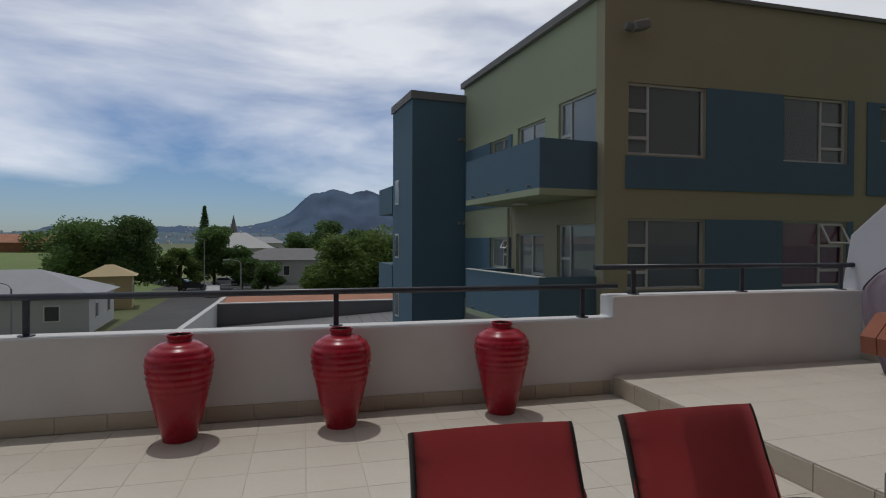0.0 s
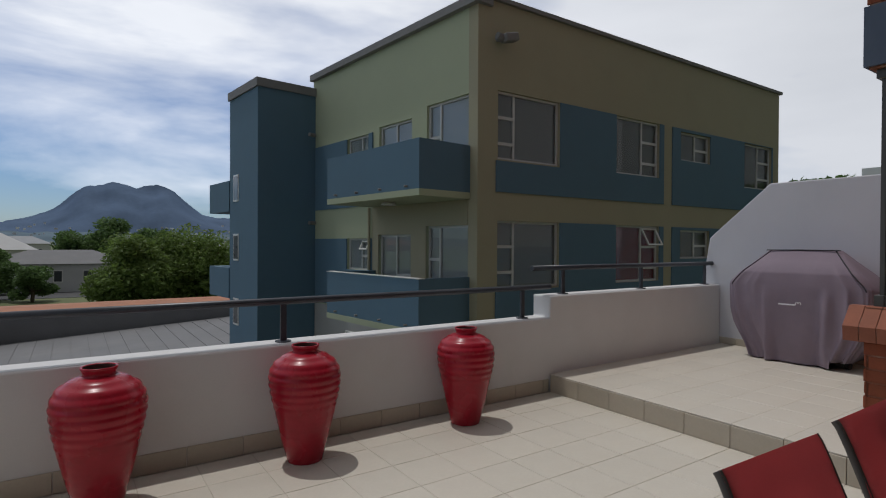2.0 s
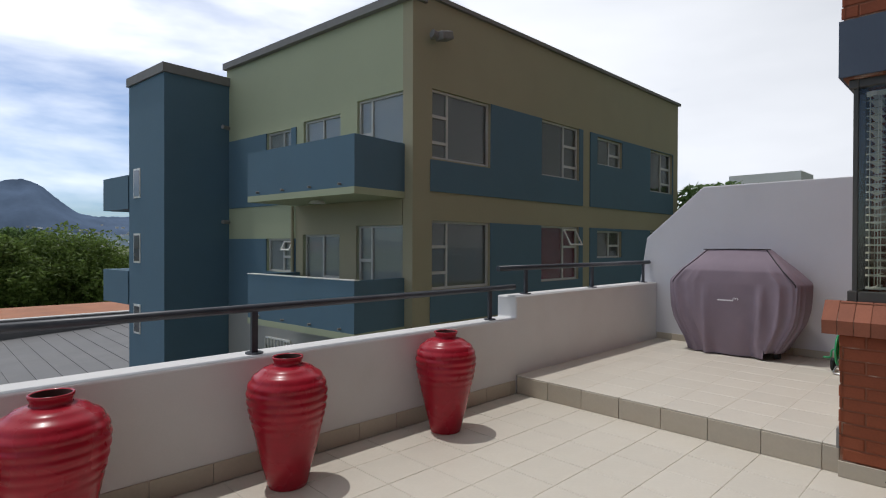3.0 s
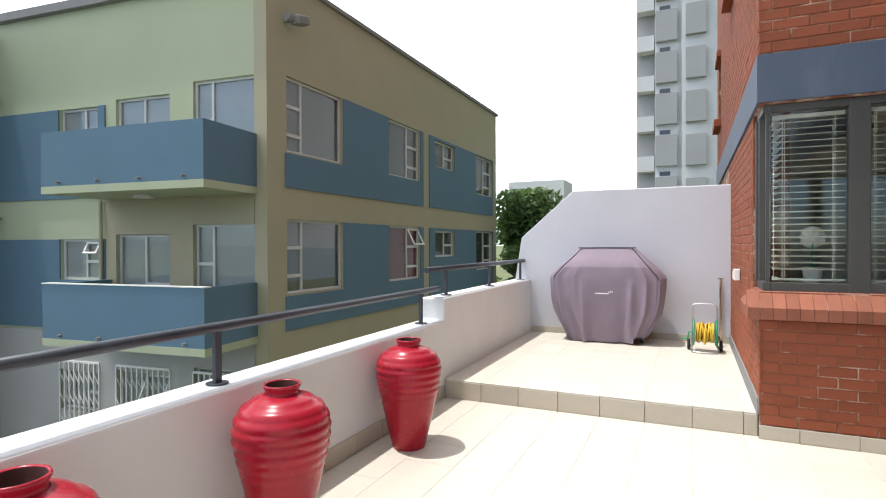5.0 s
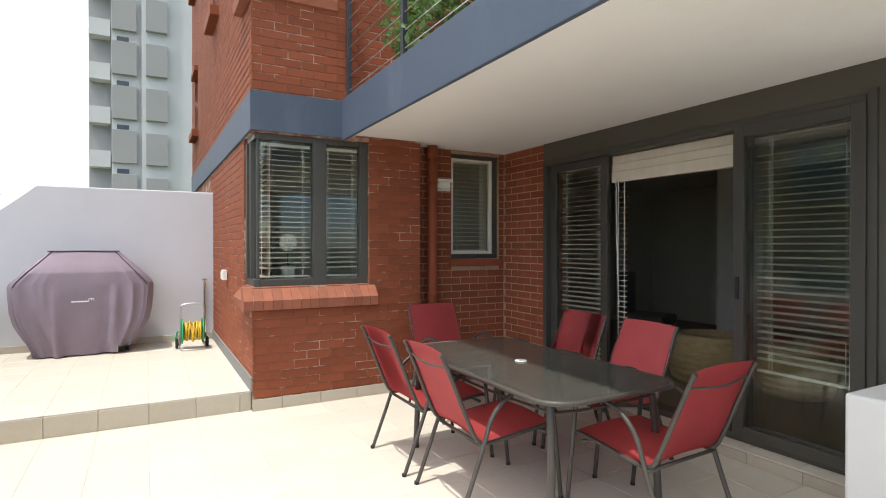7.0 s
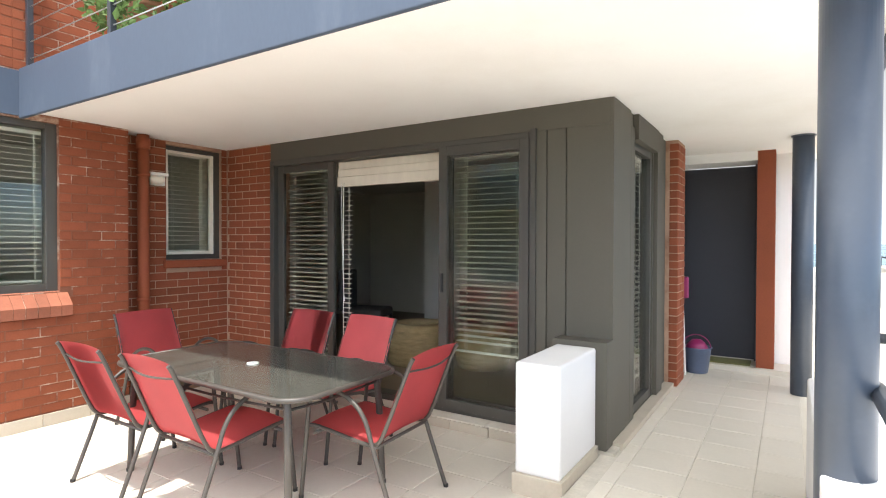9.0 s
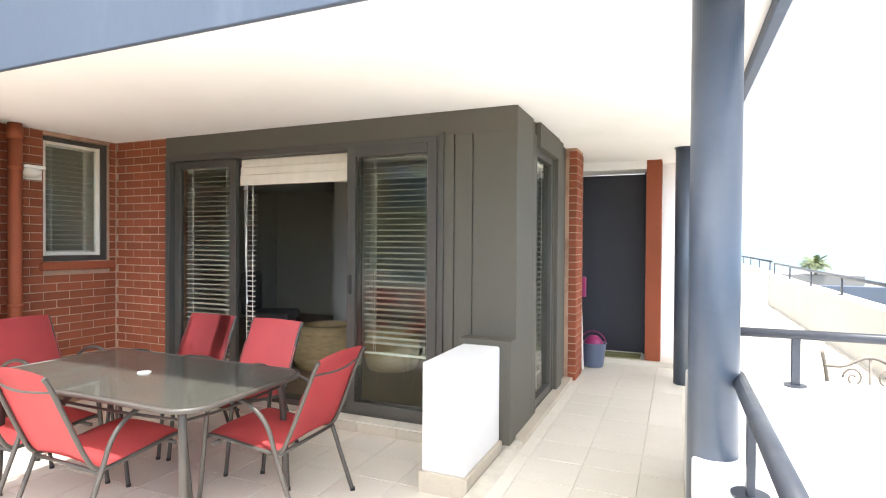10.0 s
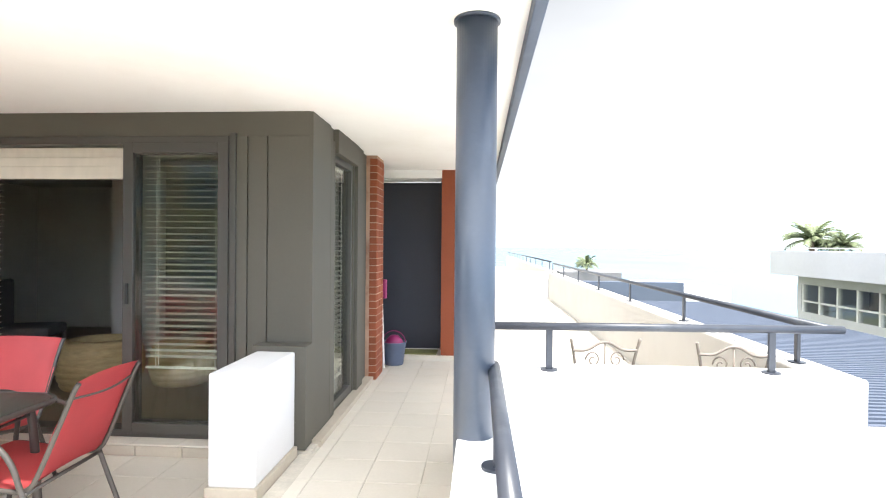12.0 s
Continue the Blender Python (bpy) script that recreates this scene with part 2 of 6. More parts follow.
M_WICKER = mat("woven_straw", (0.34, 0.26, 0.13), 0.8, var=0.25, scale=12, fine=90, bump=0.5, stretch=(1, 1, 4))
M_IRON = mat("pale_taupe_iron", (0.20, 0.17, 0.14), 0.5, var=0.15)
M_BUCKET = mat("blue_grey_bucket_plastic", (0.10, 0.13, 0.20), 0.45)
M_PINK = mat("magenta_plastic", (0.26, 0.02, 0.10), 0.45)
M_MAT = mat("olive_door_mat", (0.20, 0.20, 0.08), 0.95, var=0.25, scale=30, fine=200, bump=0.6)
M_OLIVE = mat("khaki_render", (0.375, 0.345, 0.235), 0.85, var=0.06, scale=1.2, fine=60, bump=0.2, dirt=(0.31, 0.28, 0.18), dirt_scale=0.6, dirt_amount=0.3)
M_SAGE = mat("sage_render", (0.42, 0.455, 0.305), 0.85, var=0.06, scale=1.2, fine=60, bump=0.2, dirt=(0.32, 0.35, 0.24), dirt_scale=0.6, dirt_amount=0.25)
M_TEAL = mat("teal_blue_render", (0.100, 0.178, 0.240), 0.8, var=0.06, scale=1.5, fine=60, bump=0.2, dirt=(0.08, 0.15, 0.2), dirt_scale=0.8, dirt_amount=0.3)
M_WINFRAME = mat("off_white_window_paint", (0.56, 0.56, 0.54), 0.5, var=0.06, scale=4, fine=60, bump=0.03)
M_STONEWASH = mat("pale_grey_render", (0.40, 0.395, 0.37), 0.85, var=0.07, scale=1.2, fine=40, bump=0.2, dirt=(0.30, 0.29, 0.26), dirt_scale=0.7, dirt_amount=0.35)
M_COPING = mat("grey_coping", (0.22, 0.215, 0.21), 0.8, var=0.1)
M_CURTAIN = mat("pale_curtain", (0.19, 0.185, 0.175), 0.9, var=0.12, scale=3, fine=40, stretch=(6, 6, 0.6))
M_REDCURTAIN = mat("wine_red_curtain", (0.20, 0.022, 0.042), 0.9, var=0.3, scale=5, fine=40, stretch=(6, 6, 0.6))
# shade of unlit rooms put into one dark colour, for window backings and a silhouetted chair
M_DARKROOM = mat("unlit_room_shade", (0.10, 0.095, 0.09), 0.9, bump=0.0)
M_GRASS = mat("grass", (0.11, 0.130, 0.050), 0.95, var=0.3, scale=0.15, fine=4, bump=0.5, dirt=(0.20, 0.19, 0.09), dirt_scale=0.04, dirt_amount=0.5)
M_LAWN = mat("mown_lawn", (0.135, 0.190, 0.052), 0.95, var=0.2, scale=0.2, fine=5, bump=0.4, dirt=(0.19, 0.20, 0.08), dirt_scale=0.06, dirt_amount=0.5)
M_ASPHALT = mat("asphalt", (0.065, 0.065, 0.068), 0.9, var=0.2, scale=0.4, fine=20, bump=0.2, dirt=(0.10, 0.098, 0.09), dirt_scale=0.1, dirt_amount=0.5)
M_PAVE = mat("concrete_paving", (0.32, 0.31, 0.29), 0.9, var=0.12, scale=0.6, fine=15)
M_FLATROOF = mat("grey_roof_sheet", (0.165, 0.165, 0.17), 0.8, var=0.15, scale=0.6, fine=15, bump=0.2, dirt=(0.22, 0.215, 0.21), dirt_scale=0.4, dirt_amount=0.4)
M_BLUEROOF = mat("blue_grey_roof_sheet", (0.080, 0.100, 0.140), 0.6, var=0.08, scale=1, fine=15, bump=0.05)
M_TERRA = mat("terracotta_roof", (0.36, 0.16, 0.09), 0.85, var=0.2, scale=0.8, fine=12, bump=0.3, dirt=(0.25, 0.12, 0.08), dirt_scale=0.6, dirt_amount=0.5)
M_WHITEBLD = mat("white_render", (0.56, 0.56, 0.56), 0.85, var=0.06, scale=0.5, fine=10, dirt=(0.5, 0.49, 0.47), dirt_scale=0.3, dirt_amount=0.3)
M_GREYROOF = mat("light_grey_roof", (0.30, 0.31, 0.33), 0.7, var=0.1, scale=0.5, fine=10)
M_BARK = mat("bark", (0.10, 0.075, 0.05), 0.95, var=0.3, scale=6, fine=30, bump=0.6, stretch=(1, 1, 0.3))
M_LEAF = mat("leaf_green", (0.150, 0.245, 0.075), 0.65, var=0.25, scale=0.8, fine=10, bump=0.0, island=0.35)
M_LEAF_DARK = mat("dark_leaf_green", (0.115, 0.190, 0.062), 0.7, var=0.25, scale=0.8, fine=10, bump=0.0, island=0.35)
M_LEAF_LIGHT = mat("light_leaf_green", (0.145, 0.215, 0.052), 0.65, var=0.25, scale=0.8, fine=10, bump=0.0, island=0.3)
# duller than M_LEAF: the wash of distant haze is put into the colour
M_PALM = mat("haze_dulled_palm_green", (0.155, 0.185, 0.095), 0.65, var=0.25, scale=0.8, fine=10, bump=0.0)
# white curtains whose paleness also paints in the sky reflected by the panes
M_NET = mat("white_net_curtain", (0.52, 0.52, 0.51), 0.9, var=0.12, scale=3, fine=40, stretch=(6, 6, 0.6))
# distance haze is painted into the blue base colours of mountain and hills
M_MOUNT = mat("haze_painted_mountain", (0.110, 0.155, 0.235), 1.0, var=0.14, scale=0.008, fine=0.05, bump=0.0, spec=0.0)
M_HILL = mat("haze_painted_hills", (0.130, 0.175, 0.210), 1.0, var=0.25, scale=0.01, fine=0.06, bump=0.0, spec=0.0)
M_SEA = mat("sea_water", (0.10, 0.20, 0.27), 0.25, var=0.1, scale=0.01, fine=0.2, bump=0.0)
M_TOWER_GREY = mat("tower_grey_panel", (0.34, 0.335, 0.33), 0.85, var=0.05, scale=0.4, fine=8)
M_CARWHITE = mat("car_paint", (0.55, 0.56, 0.58), 0.3, var=0.03, bump=0.0, coat=0.5)
M_CARDARK = mat("dark_car_paint", (0.05, 0.055, 0.065), 0.3, var=0.03, bump=0.0, coat=0.5)
M_OCHRE = mat("ochre_render", (0.48, 0.38, 0.22), 0.85, var=0.08, scale=0.6, fine=10)
M_FARHOUSE = mat("hazy_white_walls", (0.80, 0.80, 0.80), 0.9, var=0.1, scale=0.05, fine=1, island=0.35, bump=0.0)
M_PRINT = mat("pale_print", (0.72, 0.70, 0.72), 0.7, bump=0.0)


def translucent(m, amount):
    """Lets part of the light through a thin cloth."""
    n, l = m.node_tree.nodes, m.node_tree.links
    p = n["Principled BSDF"]
    t, mix = n.new("ShaderNodeBsdfTranslucent"), n.new("ShaderNodeMixShader")
    src = p.inputs["Base Color"].links[0].from_socket
    l.new(src, t.inputs["Color"])
    mix.inputs["Fac"].default_value = amount
    l.new(p.outputs["BSDF"], mix.inputs[1])
    l.new(t.outputs["BSDF"], mix.inputs[2])
    l.new(mix.outputs["Shader"], n["Material Output"].inputs["Surface"])


translucent(M_SLING, 0.42)
for leaf_material in (M_LEAF, M_LEAF_DARK, M_LEAF_LIGHT):
    translucent(leaf_material, 0.38)

# ---- building helpers ----


def add_box(bm, x0, x1, y0, y1, z0, z1, bevel=0.0, m=None):
    r = bmesh.ops.create_cube(bm, size=1.0)
    vs = r["verts"]
    t = Matrix.Translation(((x0 + x1) / 2, (y0 + y1) / 2, (z0 + z1) / 2)) @ Matrix.Diagonal((abs(x1 - x0), abs(y1 - y0), abs(z1 - z0), 1))
    bmesh.ops.transform(bm, matrix=(m @ t) if m else t, verts=vs)
    if bevel:
        es = list({e for v in vs for e in v.link_edges})
        bmesh.ops.bevel(bm, geom=es, offset=bevel, segments=2, affect="EDGES", profile=0.5)
    return bm


def box(x0, x1, y0, y1, z0, z1, bevel=0.0, m=None):
    return add_box(bmesh.new(), x0, x1, y0, y1, z0, z1, bevel, m)


def add_cyl(bm, a, b, r0, r1=None, seg=16, caps=True):
    a, b = Vector(a), Vector(b)
    r1 = r0 if r1 is None else r1
    q = (b - a).to_track_quat("Z", "Y").to_matrix().to_4x4()
    bmesh.ops.create_cone(bm, cap_ends=caps, cap_tris=False, segments=seg, radius1=r0, radius2=r1, depth=(b - a).length, matrix=Matrix.Translation((a + b) / 2) @ q)
    return bm


def cyl(a, b, r0, r1=None, seg=16):
    return add_cyl(bmesh.new(), a, b, r0, r1, seg)


def smooth_path(points, rounds=2):
    """Corner-cutting: rounds the bends of a polyline, keeping its ends."""
    pts = [Vector(p) for p in points]
    for _ in range(rounds):
        out = [pts[0]]
        for a, b in zip(pts, pts[1:]):
            out += [a.lerp(b, 0.25), a.lerp(b, 0.75)]
        pts = out + [pts[-1]]
    return pts


def add_tube(bm, points, r, seg=8):
    pts = [Vector(p) for p in points]
    rings = []
    side = None
    for i, p in enumerate(pts):
        d = (pts[min(i + 1, len(pts) - 1)] - pts[max(i - 1, 0)]).normalized()
        if side is None:
            side = d.orthogonal().normalized()
        side = (side - d * side.dot(d)).normalized()
        up = d.cross(side)
        rings.append([bm.verts.new(p + r * (math.cos(k * math.tau / seg) * side + math.sin(k * math.tau / seg) * up)) for k in range(seg)])
    for a, b in zip(rings, rings[1:]):
        for k in range(seg):
            f = bm.faces.new((a[k], a[(k + 1) % seg], b[(k + 1) % seg], b[k]))
            f.smooth = True
    bm.faces.new(list(reversed(rings[0])))
    bm.faces.new(rings[-1])
    return bm


def tube(points, r, seg=8):
    return add_tube(bmesh.new(), points, r, seg)


def lathe(profile, seg=48):
    """A turned shape from (radius, height) pairs."""
    bm = bmesh.new()
    rings = [[bm.verts.new((r * math.cos(k * math.tau / seg), r * math.sin(k * math.tau / seg), z)) for k in range(seg)] for r, z in profile]
    for a, b in zip(rings, rings[1:]):
        for k in range(seg):
            f = bm.faces.new((a[k], a[(k + 1) % seg], b[(k + 1) % seg], b[k]))
            f.smooth = True
    return bm


def prism(outline, axis, a, b):
    """A solid of the closed outline (pairs in the plane across the axis) from a to b along it."""
    bm = bmesh.new()

    def at(u, v, w):
        return {"x": (w, u, v), "y": (u, w, v), "z": (u, v, w)}[axis]
    lo = [bm.verts.new(at(u, v, a)) for u, v in outline]
    hi = [bm.verts.new(at(u, v, b)) for u, v in outline]
    bm.faces.new(lo)
    bm.faces.new(list(reversed(hi)))
    for i in range(len(lo)):
        j = (i + 1) % len(lo)
        bm.faces.new((lo[j], lo[i], hi[i], hi[j]))
    bmesh.ops.recalc_face_normals(bm, faces=bm.faces)
    return bm


def mesh_of(name, bm, material):
    me = bpy.data.meshes.new(name)
    bm.normal_update()
    bm.to_mesh(me)
    bm.free()
    me.materials.append(material)
    return me


def part(name, bm, material, parent, label=""):
    """One mesh object under a thing or under a part."""
    ob = new(name, mesh_of(name, bm, material))
    ob.parent = parent
    if label:
        ob["label"] = label
    return ob


def single(name, bm, material, label, category, group="", kind="", m=None):
    """A thing, or a piece of the setting, of one mesh."""
    ob = new(name, mesh_of(name, bm, material))
    if m:
        ob.matrix_world = m
    return tagged(ob, label, category, group, kind)


def structure(name, bm, material, label, category):
    return single(name, bm, material, label, category, kind="structure")


def thing(name, label, category, m=None, group="", kind=""):
    ob = new(name)
    ob.empty_display_size = 0.1
    if m:
        ob.matrix_world = m
    return tagged(ob, label, category, group, kind)


def pierced(axis, lo, hi, u0, u1, z0, z1, holes):
    """A wall across axis ('x' or 'y') from lo to hi, along u0..u1 and z0..z1, with rectangular holes (ua, ub, za, zb)."""
    us = sorted({u0, u1, *[min(max(h[k], u0), u1) for h in holes for k in (0, 1)]})
    zs = sorted({z0, z1, *[min(max(h[k], z0), z1) for h in holes for k in (2, 3)]})
    bm = bmesh.new()
    for ua, ub in zip(us, us[1:]):
        for za, zb in zip(zs, zs[1:]):
            if any(h[0] <= ua + 1e-6 and ub <= h[1] + 1e-6 and h[2] <= za + 1e-6 and zb <= h[3] + 1e-6 for h in holes):
                continue
            if axis == "x":
                add_box(bm, lo, hi, ua, ub, za, zb)
            else:
                add_box(bm, ua, ub, lo, hi, za, zb)
    bmesh.ops.remove_doubles(bm, verts=bm.verts, dist=1e-5)
    return bm

# ---- terrace: floors, parapets, walls ----
PAR_Y, PLAT_X, PLAT_Z, GW_X = 3.94, 2.635, 0.168, 5.62     # parapet's inner face, step, raised floor, end wall
BRICK_X, BRICK_Y, DOOR_Y, NICHE_X = 2.575, 1.45, -1.30, 2.80  # brick faces, door plane, recessed window wall
CEIL_Z, SLAB_Y, SLAB_W, GREY_X, PASS_Z = 2.435, 0.665, -2.75, -1.31, 0.06
TILE = 0.340
FASCIA_Z, FASCIA_TOP = 2.372, 2.745

floor = structure("floor", box(-2.42, PLAT_X, DOOR_Y - 0.2, PAR_Y, -0.25, -0.003), M_GROUT, "cream ceramic tiled terrace floor", "floor")
floor_raised = structure("floor_raised", box(PLAT_X + 0.012, GW_X, BRICK_Y - 0.05, PAR_Y, -0.25, PLAT_Z - 0.0015), M_GROUT, "raised cream tiled terrace floor one step up", "floor")
floor_passage = structure("floor_passage", box(-2.42, GREY_X + 0.02, -5.2, -0.2, -0.25, PASS_Z - 0.006), M_GROUT, "cream tiled passage floor leading to the front door", "floor")

parapet_north = structure("wall_parapet_north", prism([(-3.30, -0.3), (-3.30, 0.70), (PLAT_X, 0.70), (PLAT_X, 0.905), (GW_X, 0.905), (GW_X, -0.3)], "y", PAR_Y, PAR_Y + 0.235), M_PLASTER, "stepped white plastered parapet wall along the terrace", "wall")
bev = parapet_north.modifiers.new("bevel", "BEVEL")
bev.width, bev.segments = 0.018, 3
parapet_west = structure("wall_parapet_west", box(-2.66, -2.42, -1.25, 1.50, -0.3, 0.70, 0.015), M_PLASTER, "white plastered parapet wall beside the passage", "wall")
structure("wall_parapet_return", box(-3.54, -2.66, 1.26, 1.50, -0.3, 0.698, 0.015), M_PLASTER, "white plastered parapet wall round the terrace corner", "wall")
structure("wall_parapet_corner", box(-3.54, -3.30, 1.50, PAR_Y + 0.235, -0.3, 0.696, 0.015), M_PLASTER, "white plastered parapet wall at the terrace corner", "wall")
floor_corner = structure("floor_corner", box(-3.30, -2.42, 1.50, PAR_Y, -0.25, -0.003), M_GROUT, "cream ceramic tiled floor in the terrace corner", "floor")
parapet_cross = structure("wall_parapet_cross", box(-4.86, -2.66, -1.25, -0.95, -0.3, 0.70, 0.015), M_PLASTER, "white plastered parapet wall between two terraces", "wall")
end_wall = structure("wall_east", prism([(PAR_Y + 0.235, -0.3), (PAR_Y + 0.235, 0.90), (PAR_Y + 0.14, 1.49), (3.36, 2.12), (BRICK_Y - 0.02, 2.12), (BRICK_Y - 0.02, -0.3)], "x", GW_X, GW_X + 0.22), M_GREYWALL, "pale grey plastered end wall with a slanted corner", "wall")
bev = end_wall.modifiers.new("bevel", "BEVEL")
bev.width, bev.segments = 0.012, 2

# brick building: corner block with a corner window, recessed window wall, pier
BAY = (0.39, BRICK_Y + 0.01, 1.05, 2.385)   # along y on the west face
BAYN = (BRICK_X - 0.01, 3.02, 1.05, 2.385)  # along x on the north face
wall_brick_west = structure("wall_brick_west", pierced("x", BRICK_X + 0.008, BRICK_X + 0.25, -0.145, BRICK_Y - 0.008, -0.2, CEIL_Z + 0.3, [BAY]), M_MORTAR, "red face-brick wall below and beside the corner window", "wall")
wall_brick_north = structure("wall_brick_north", pierced("y", BRICK_Y - 0.25, BRICK_Y - 0.008, BRICK_X + 0.25, 9.3, -0.2, 2.40, [BAYN]), M_MORTAR, "red face-brick wall along the raised terrace", "wall")
wall_niche = structure("wall_niche", pierced("x", NICHE_X + 0.008, NICHE_X + 0.25, DOOR_Y - 0.25, -0.145, -0.2, CEIL_Z, [(-1.24, -0.62, 1.27, 2.40)]), M_MORTAR_PALE, "recessed red face-brick wall with a small window", "wall")
wall_niche_return = structure("wall_niche_return", box(BRICK_X + 0.25, NICHE_X + 0.25, -0.145, 0.1, -0.2, CEIL_Z), M_BRICK_PAINT, "red brick return beside the downpipe", "wall")
wall_pier = structure("wall_pier", box(2.10, NICHE_X + 0.008, DOOR_Y - 0.25, DOOR_Y - 0.008, -0.2, CEIL_Z), M_MORTAR_PALE, "red face-brick pier beside the sliding door", "wall")
wall_upper_west = structure("wall_upper_west", box(BRICK_X + 0.008, BRICK_X + 0.25, SLAB_Y + 0.03, BRICK_Y - 0.008, 2.735, 9.0), M_MORTAR, "red brick wall of the storey above", "wall")
wall_upper_north = structure("wall_upper_north", pierced("y", BRICK_Y - 0.25, BRICK_Y - 0.008, BRICK_X + 0.25, 9.3, 2.735, 12.0, [(8.0, 8.6, 3.4, 4.4), (8.0, 8.6, 5.9, 7.0), (5.0, 5.6, 4.35, 5.3)]), M_MORTAR, "tall red face-brick side wall of the apartment block", "wall")
wall_upper_back = structure("wall_upper_back", box(-1.3, BRICK_X + 0.25, DOOR_Y - 0.25, DOOR_Y, FASCIA_TOP - 0.02, 6.0), M_BRICK_PAINT, "red brick wall behind the upper balcony", "wall")
wall_upper_side = structure("wall_upper_side", box(BRICK_X + 0.008, BRICK_X + 0.25, DOOR_Y, SLAB_Y + 0.03, 2.732, 6.0), M_MORTAR, "red brick side wall of the upper balcony", "wall")
lintel_band = structure("trim_lintel_band", box(BRICK_X - 0.012, 9.3, BRICK_Y - 0.25, BRICK_Y + 0.012, 2.395, 2.73), M_BLUE, "slate-blue painted concrete band above the windows", "trim")
lintel_band_west = structure("trim_lintel_band_west", box(BRICK_X - 0.012, BRICK_X + 0.25, SLAB_Y - 0.03, BRICK_Y - 0.25, 2.395, 2.73), M_BLUE, "slate-blue painted concrete band over the corner window", "trim")

# balcony slab above
ceiling = structure("ceiling", box(SLAB_W + 0.05, NICHE_X + 0.25, -5.3, SLAB_Y - 0.03, CEIL_Z, CEIL_Z + 0.12), M_CEIL, "cream painted concrete soffit over the terrace", "ceiling")
fascia_north = structure("trim_fascia_north", box(SLAB_W, BRICK_X - 0.013, SLAB_Y - 0.03, SLAB_Y, FASCIA_Z, FASCIA_TOP, 0.006), M_BLUE, "slate-blue painted fascia of the balcony above", "trim")
fascia_west = structure("trim_fascia_west", box(SLAB_W, SLAB_W + 0.05, -5.3, SLAB_Y - 0.03, FASCIA_Z, FASCIA_TOP, 0.006), M_BLUE, "slate-blue painted fascia above the passage", "trim")
slab_top = structure("floor_upper_balcony", box(SLAB_W + 0.05, BRICK_X, -5.3, SLAB_Y - 0.03, CEIL_Z + 0.12, FASCIA_TOP - 0.02), M_PAVE, "concrete floor of the balcony above", "floor")

# door wall: header, grey boards, ledge
DOOR_L, DOOR_R, DOOR_TOP, SILL_Z = 2.10, -0.77, 2.26, 0.085
header = structure("trim_door_header", box(DOOR_R - 0.54, DOOR_L, DOOR_Y - 0.14, DOOR_Y, DOOR_TOP, CEIL_Z), M_PANEL, "grey-brown board above the sliding door", "trim")
board_wall = structure("wall_boards", box(GREY_X, DOOR_R, DOOR_Y - 0.15, DOOR_Y - 0.012, SILL_Z - 0.02, DOOR_TOP), M_PANEL, "grey-brown boarded wall panel beside the sliding door", "wall")
for bx0, bx1 in ((GREY_X - 0.004, -1.005), (-0.995, -0.86), (-0.85, DOOR_R)):
    part("board", box(bx0, bx1, DOOR_Y - 0.013, DOOR_Y + 0.004, SILL_Z - 0.02, DOOR_TOP, 0.003), M_PANEL, board_wall)
ledge = structure("trim_door_ledge", box(GREY_X - 0.07, DOOR_L, DOOR_Y - 0.15, DOOR_Y + 0.135, -0.05, SILL_Z - 0.008), M_GROUT, "low tiled ledge under the sliding door", "step")
wall_passage = structure("wall_passage", pierced("x", GREY_X, GREY_X + 0.14, -4.25, DOOR_Y - 0.15, -0.05, CEIL_Z, [(-2.62, -1.90, 0.10, 2.24)]), M_PANEL, "grey-brown boarded passage wall with a narrow window", "wall")
part("board", box(GREY_X - 0.02, GREY_X, -1.76, DOOR_Y + 0.004, 0.08, CEIL_Z - 0.002, 0.003), M_PANEL, wall_passage)
part("board", box(GREY_X - 0.035, GREY_X, -2.90, -2.66, 0.08, CEIL_Z - 0.002, 0.003), M_PANEL, wall_passage)
part("board", box(GREY_X - 0.018, GREY_X, -1.90, -1.77, 0.08, 2.33, 0.003), M_PANEL, wall_passage)
part("board", box(GREY_X - 0.045, GREY_X, -2.66, -1.90, 2.24, CEIL_Z - 0.002, 0.003), M_PANEL, wall_passage)
trim_passage = structure("trim_passage_ledge", box(GREY_X - 0.09, GREY_X, -3.2, DOOR_Y - 0.0, 0.0, 0.10), M_TILE_EDGE, "narrow tiled ledge along the passage wall", "trim")
passage_pier = structure("wall_passage_pier", box(-1.425, GREY_X + 0.1, -3.58, -3.20, -0.05, CEIL_Z), M_MORTAR_PALE, "slim red face-brick pier in the passage", "wall")
step_entry = structure("step_entry", box(-2.42, GREY_X, -5.2, -4.25, 0.0, 0.115), M_TILE, "low tiled step before the front door", "step")
wall_entry = structure("wall_entry", pierced("y", -4.80, -4.66, -2.42, -0.6, -0.05, CEIL_Z + 0.05, [(-2.02, -1.08, 0.11, 2.34)]), M_CEIL, "cream plastered wall round the front door", "wall")
lintel_entry = structure("trim_entry_lintel", box(-2.04, GREY_X, -4.62, -4.30, 2.335, CEIL_Z), M_CEIL, "cream plastered lintel before the front door", "trim")
entry_pier = structure("wall_entry_pier", box(-2.20, -2.035, -4.60, -4.30, 0.11, CEIL_Z), M_BRICK_PAINT, "slim red brick pier beside the front door", "wall")
front_door = thing("door_1", "plain dark slate front door, closed", "door", kind="structure")
part("door_leaf", box(-2.00, -1.09, -4.73, -4.69, 0.125, 2.32, 0.004), M_DOOR, front_door)
part("door_frame", box(-1.09, -1.04, -4.74, -4.655, 0.115, 2.34), M_DOOR, front_door)
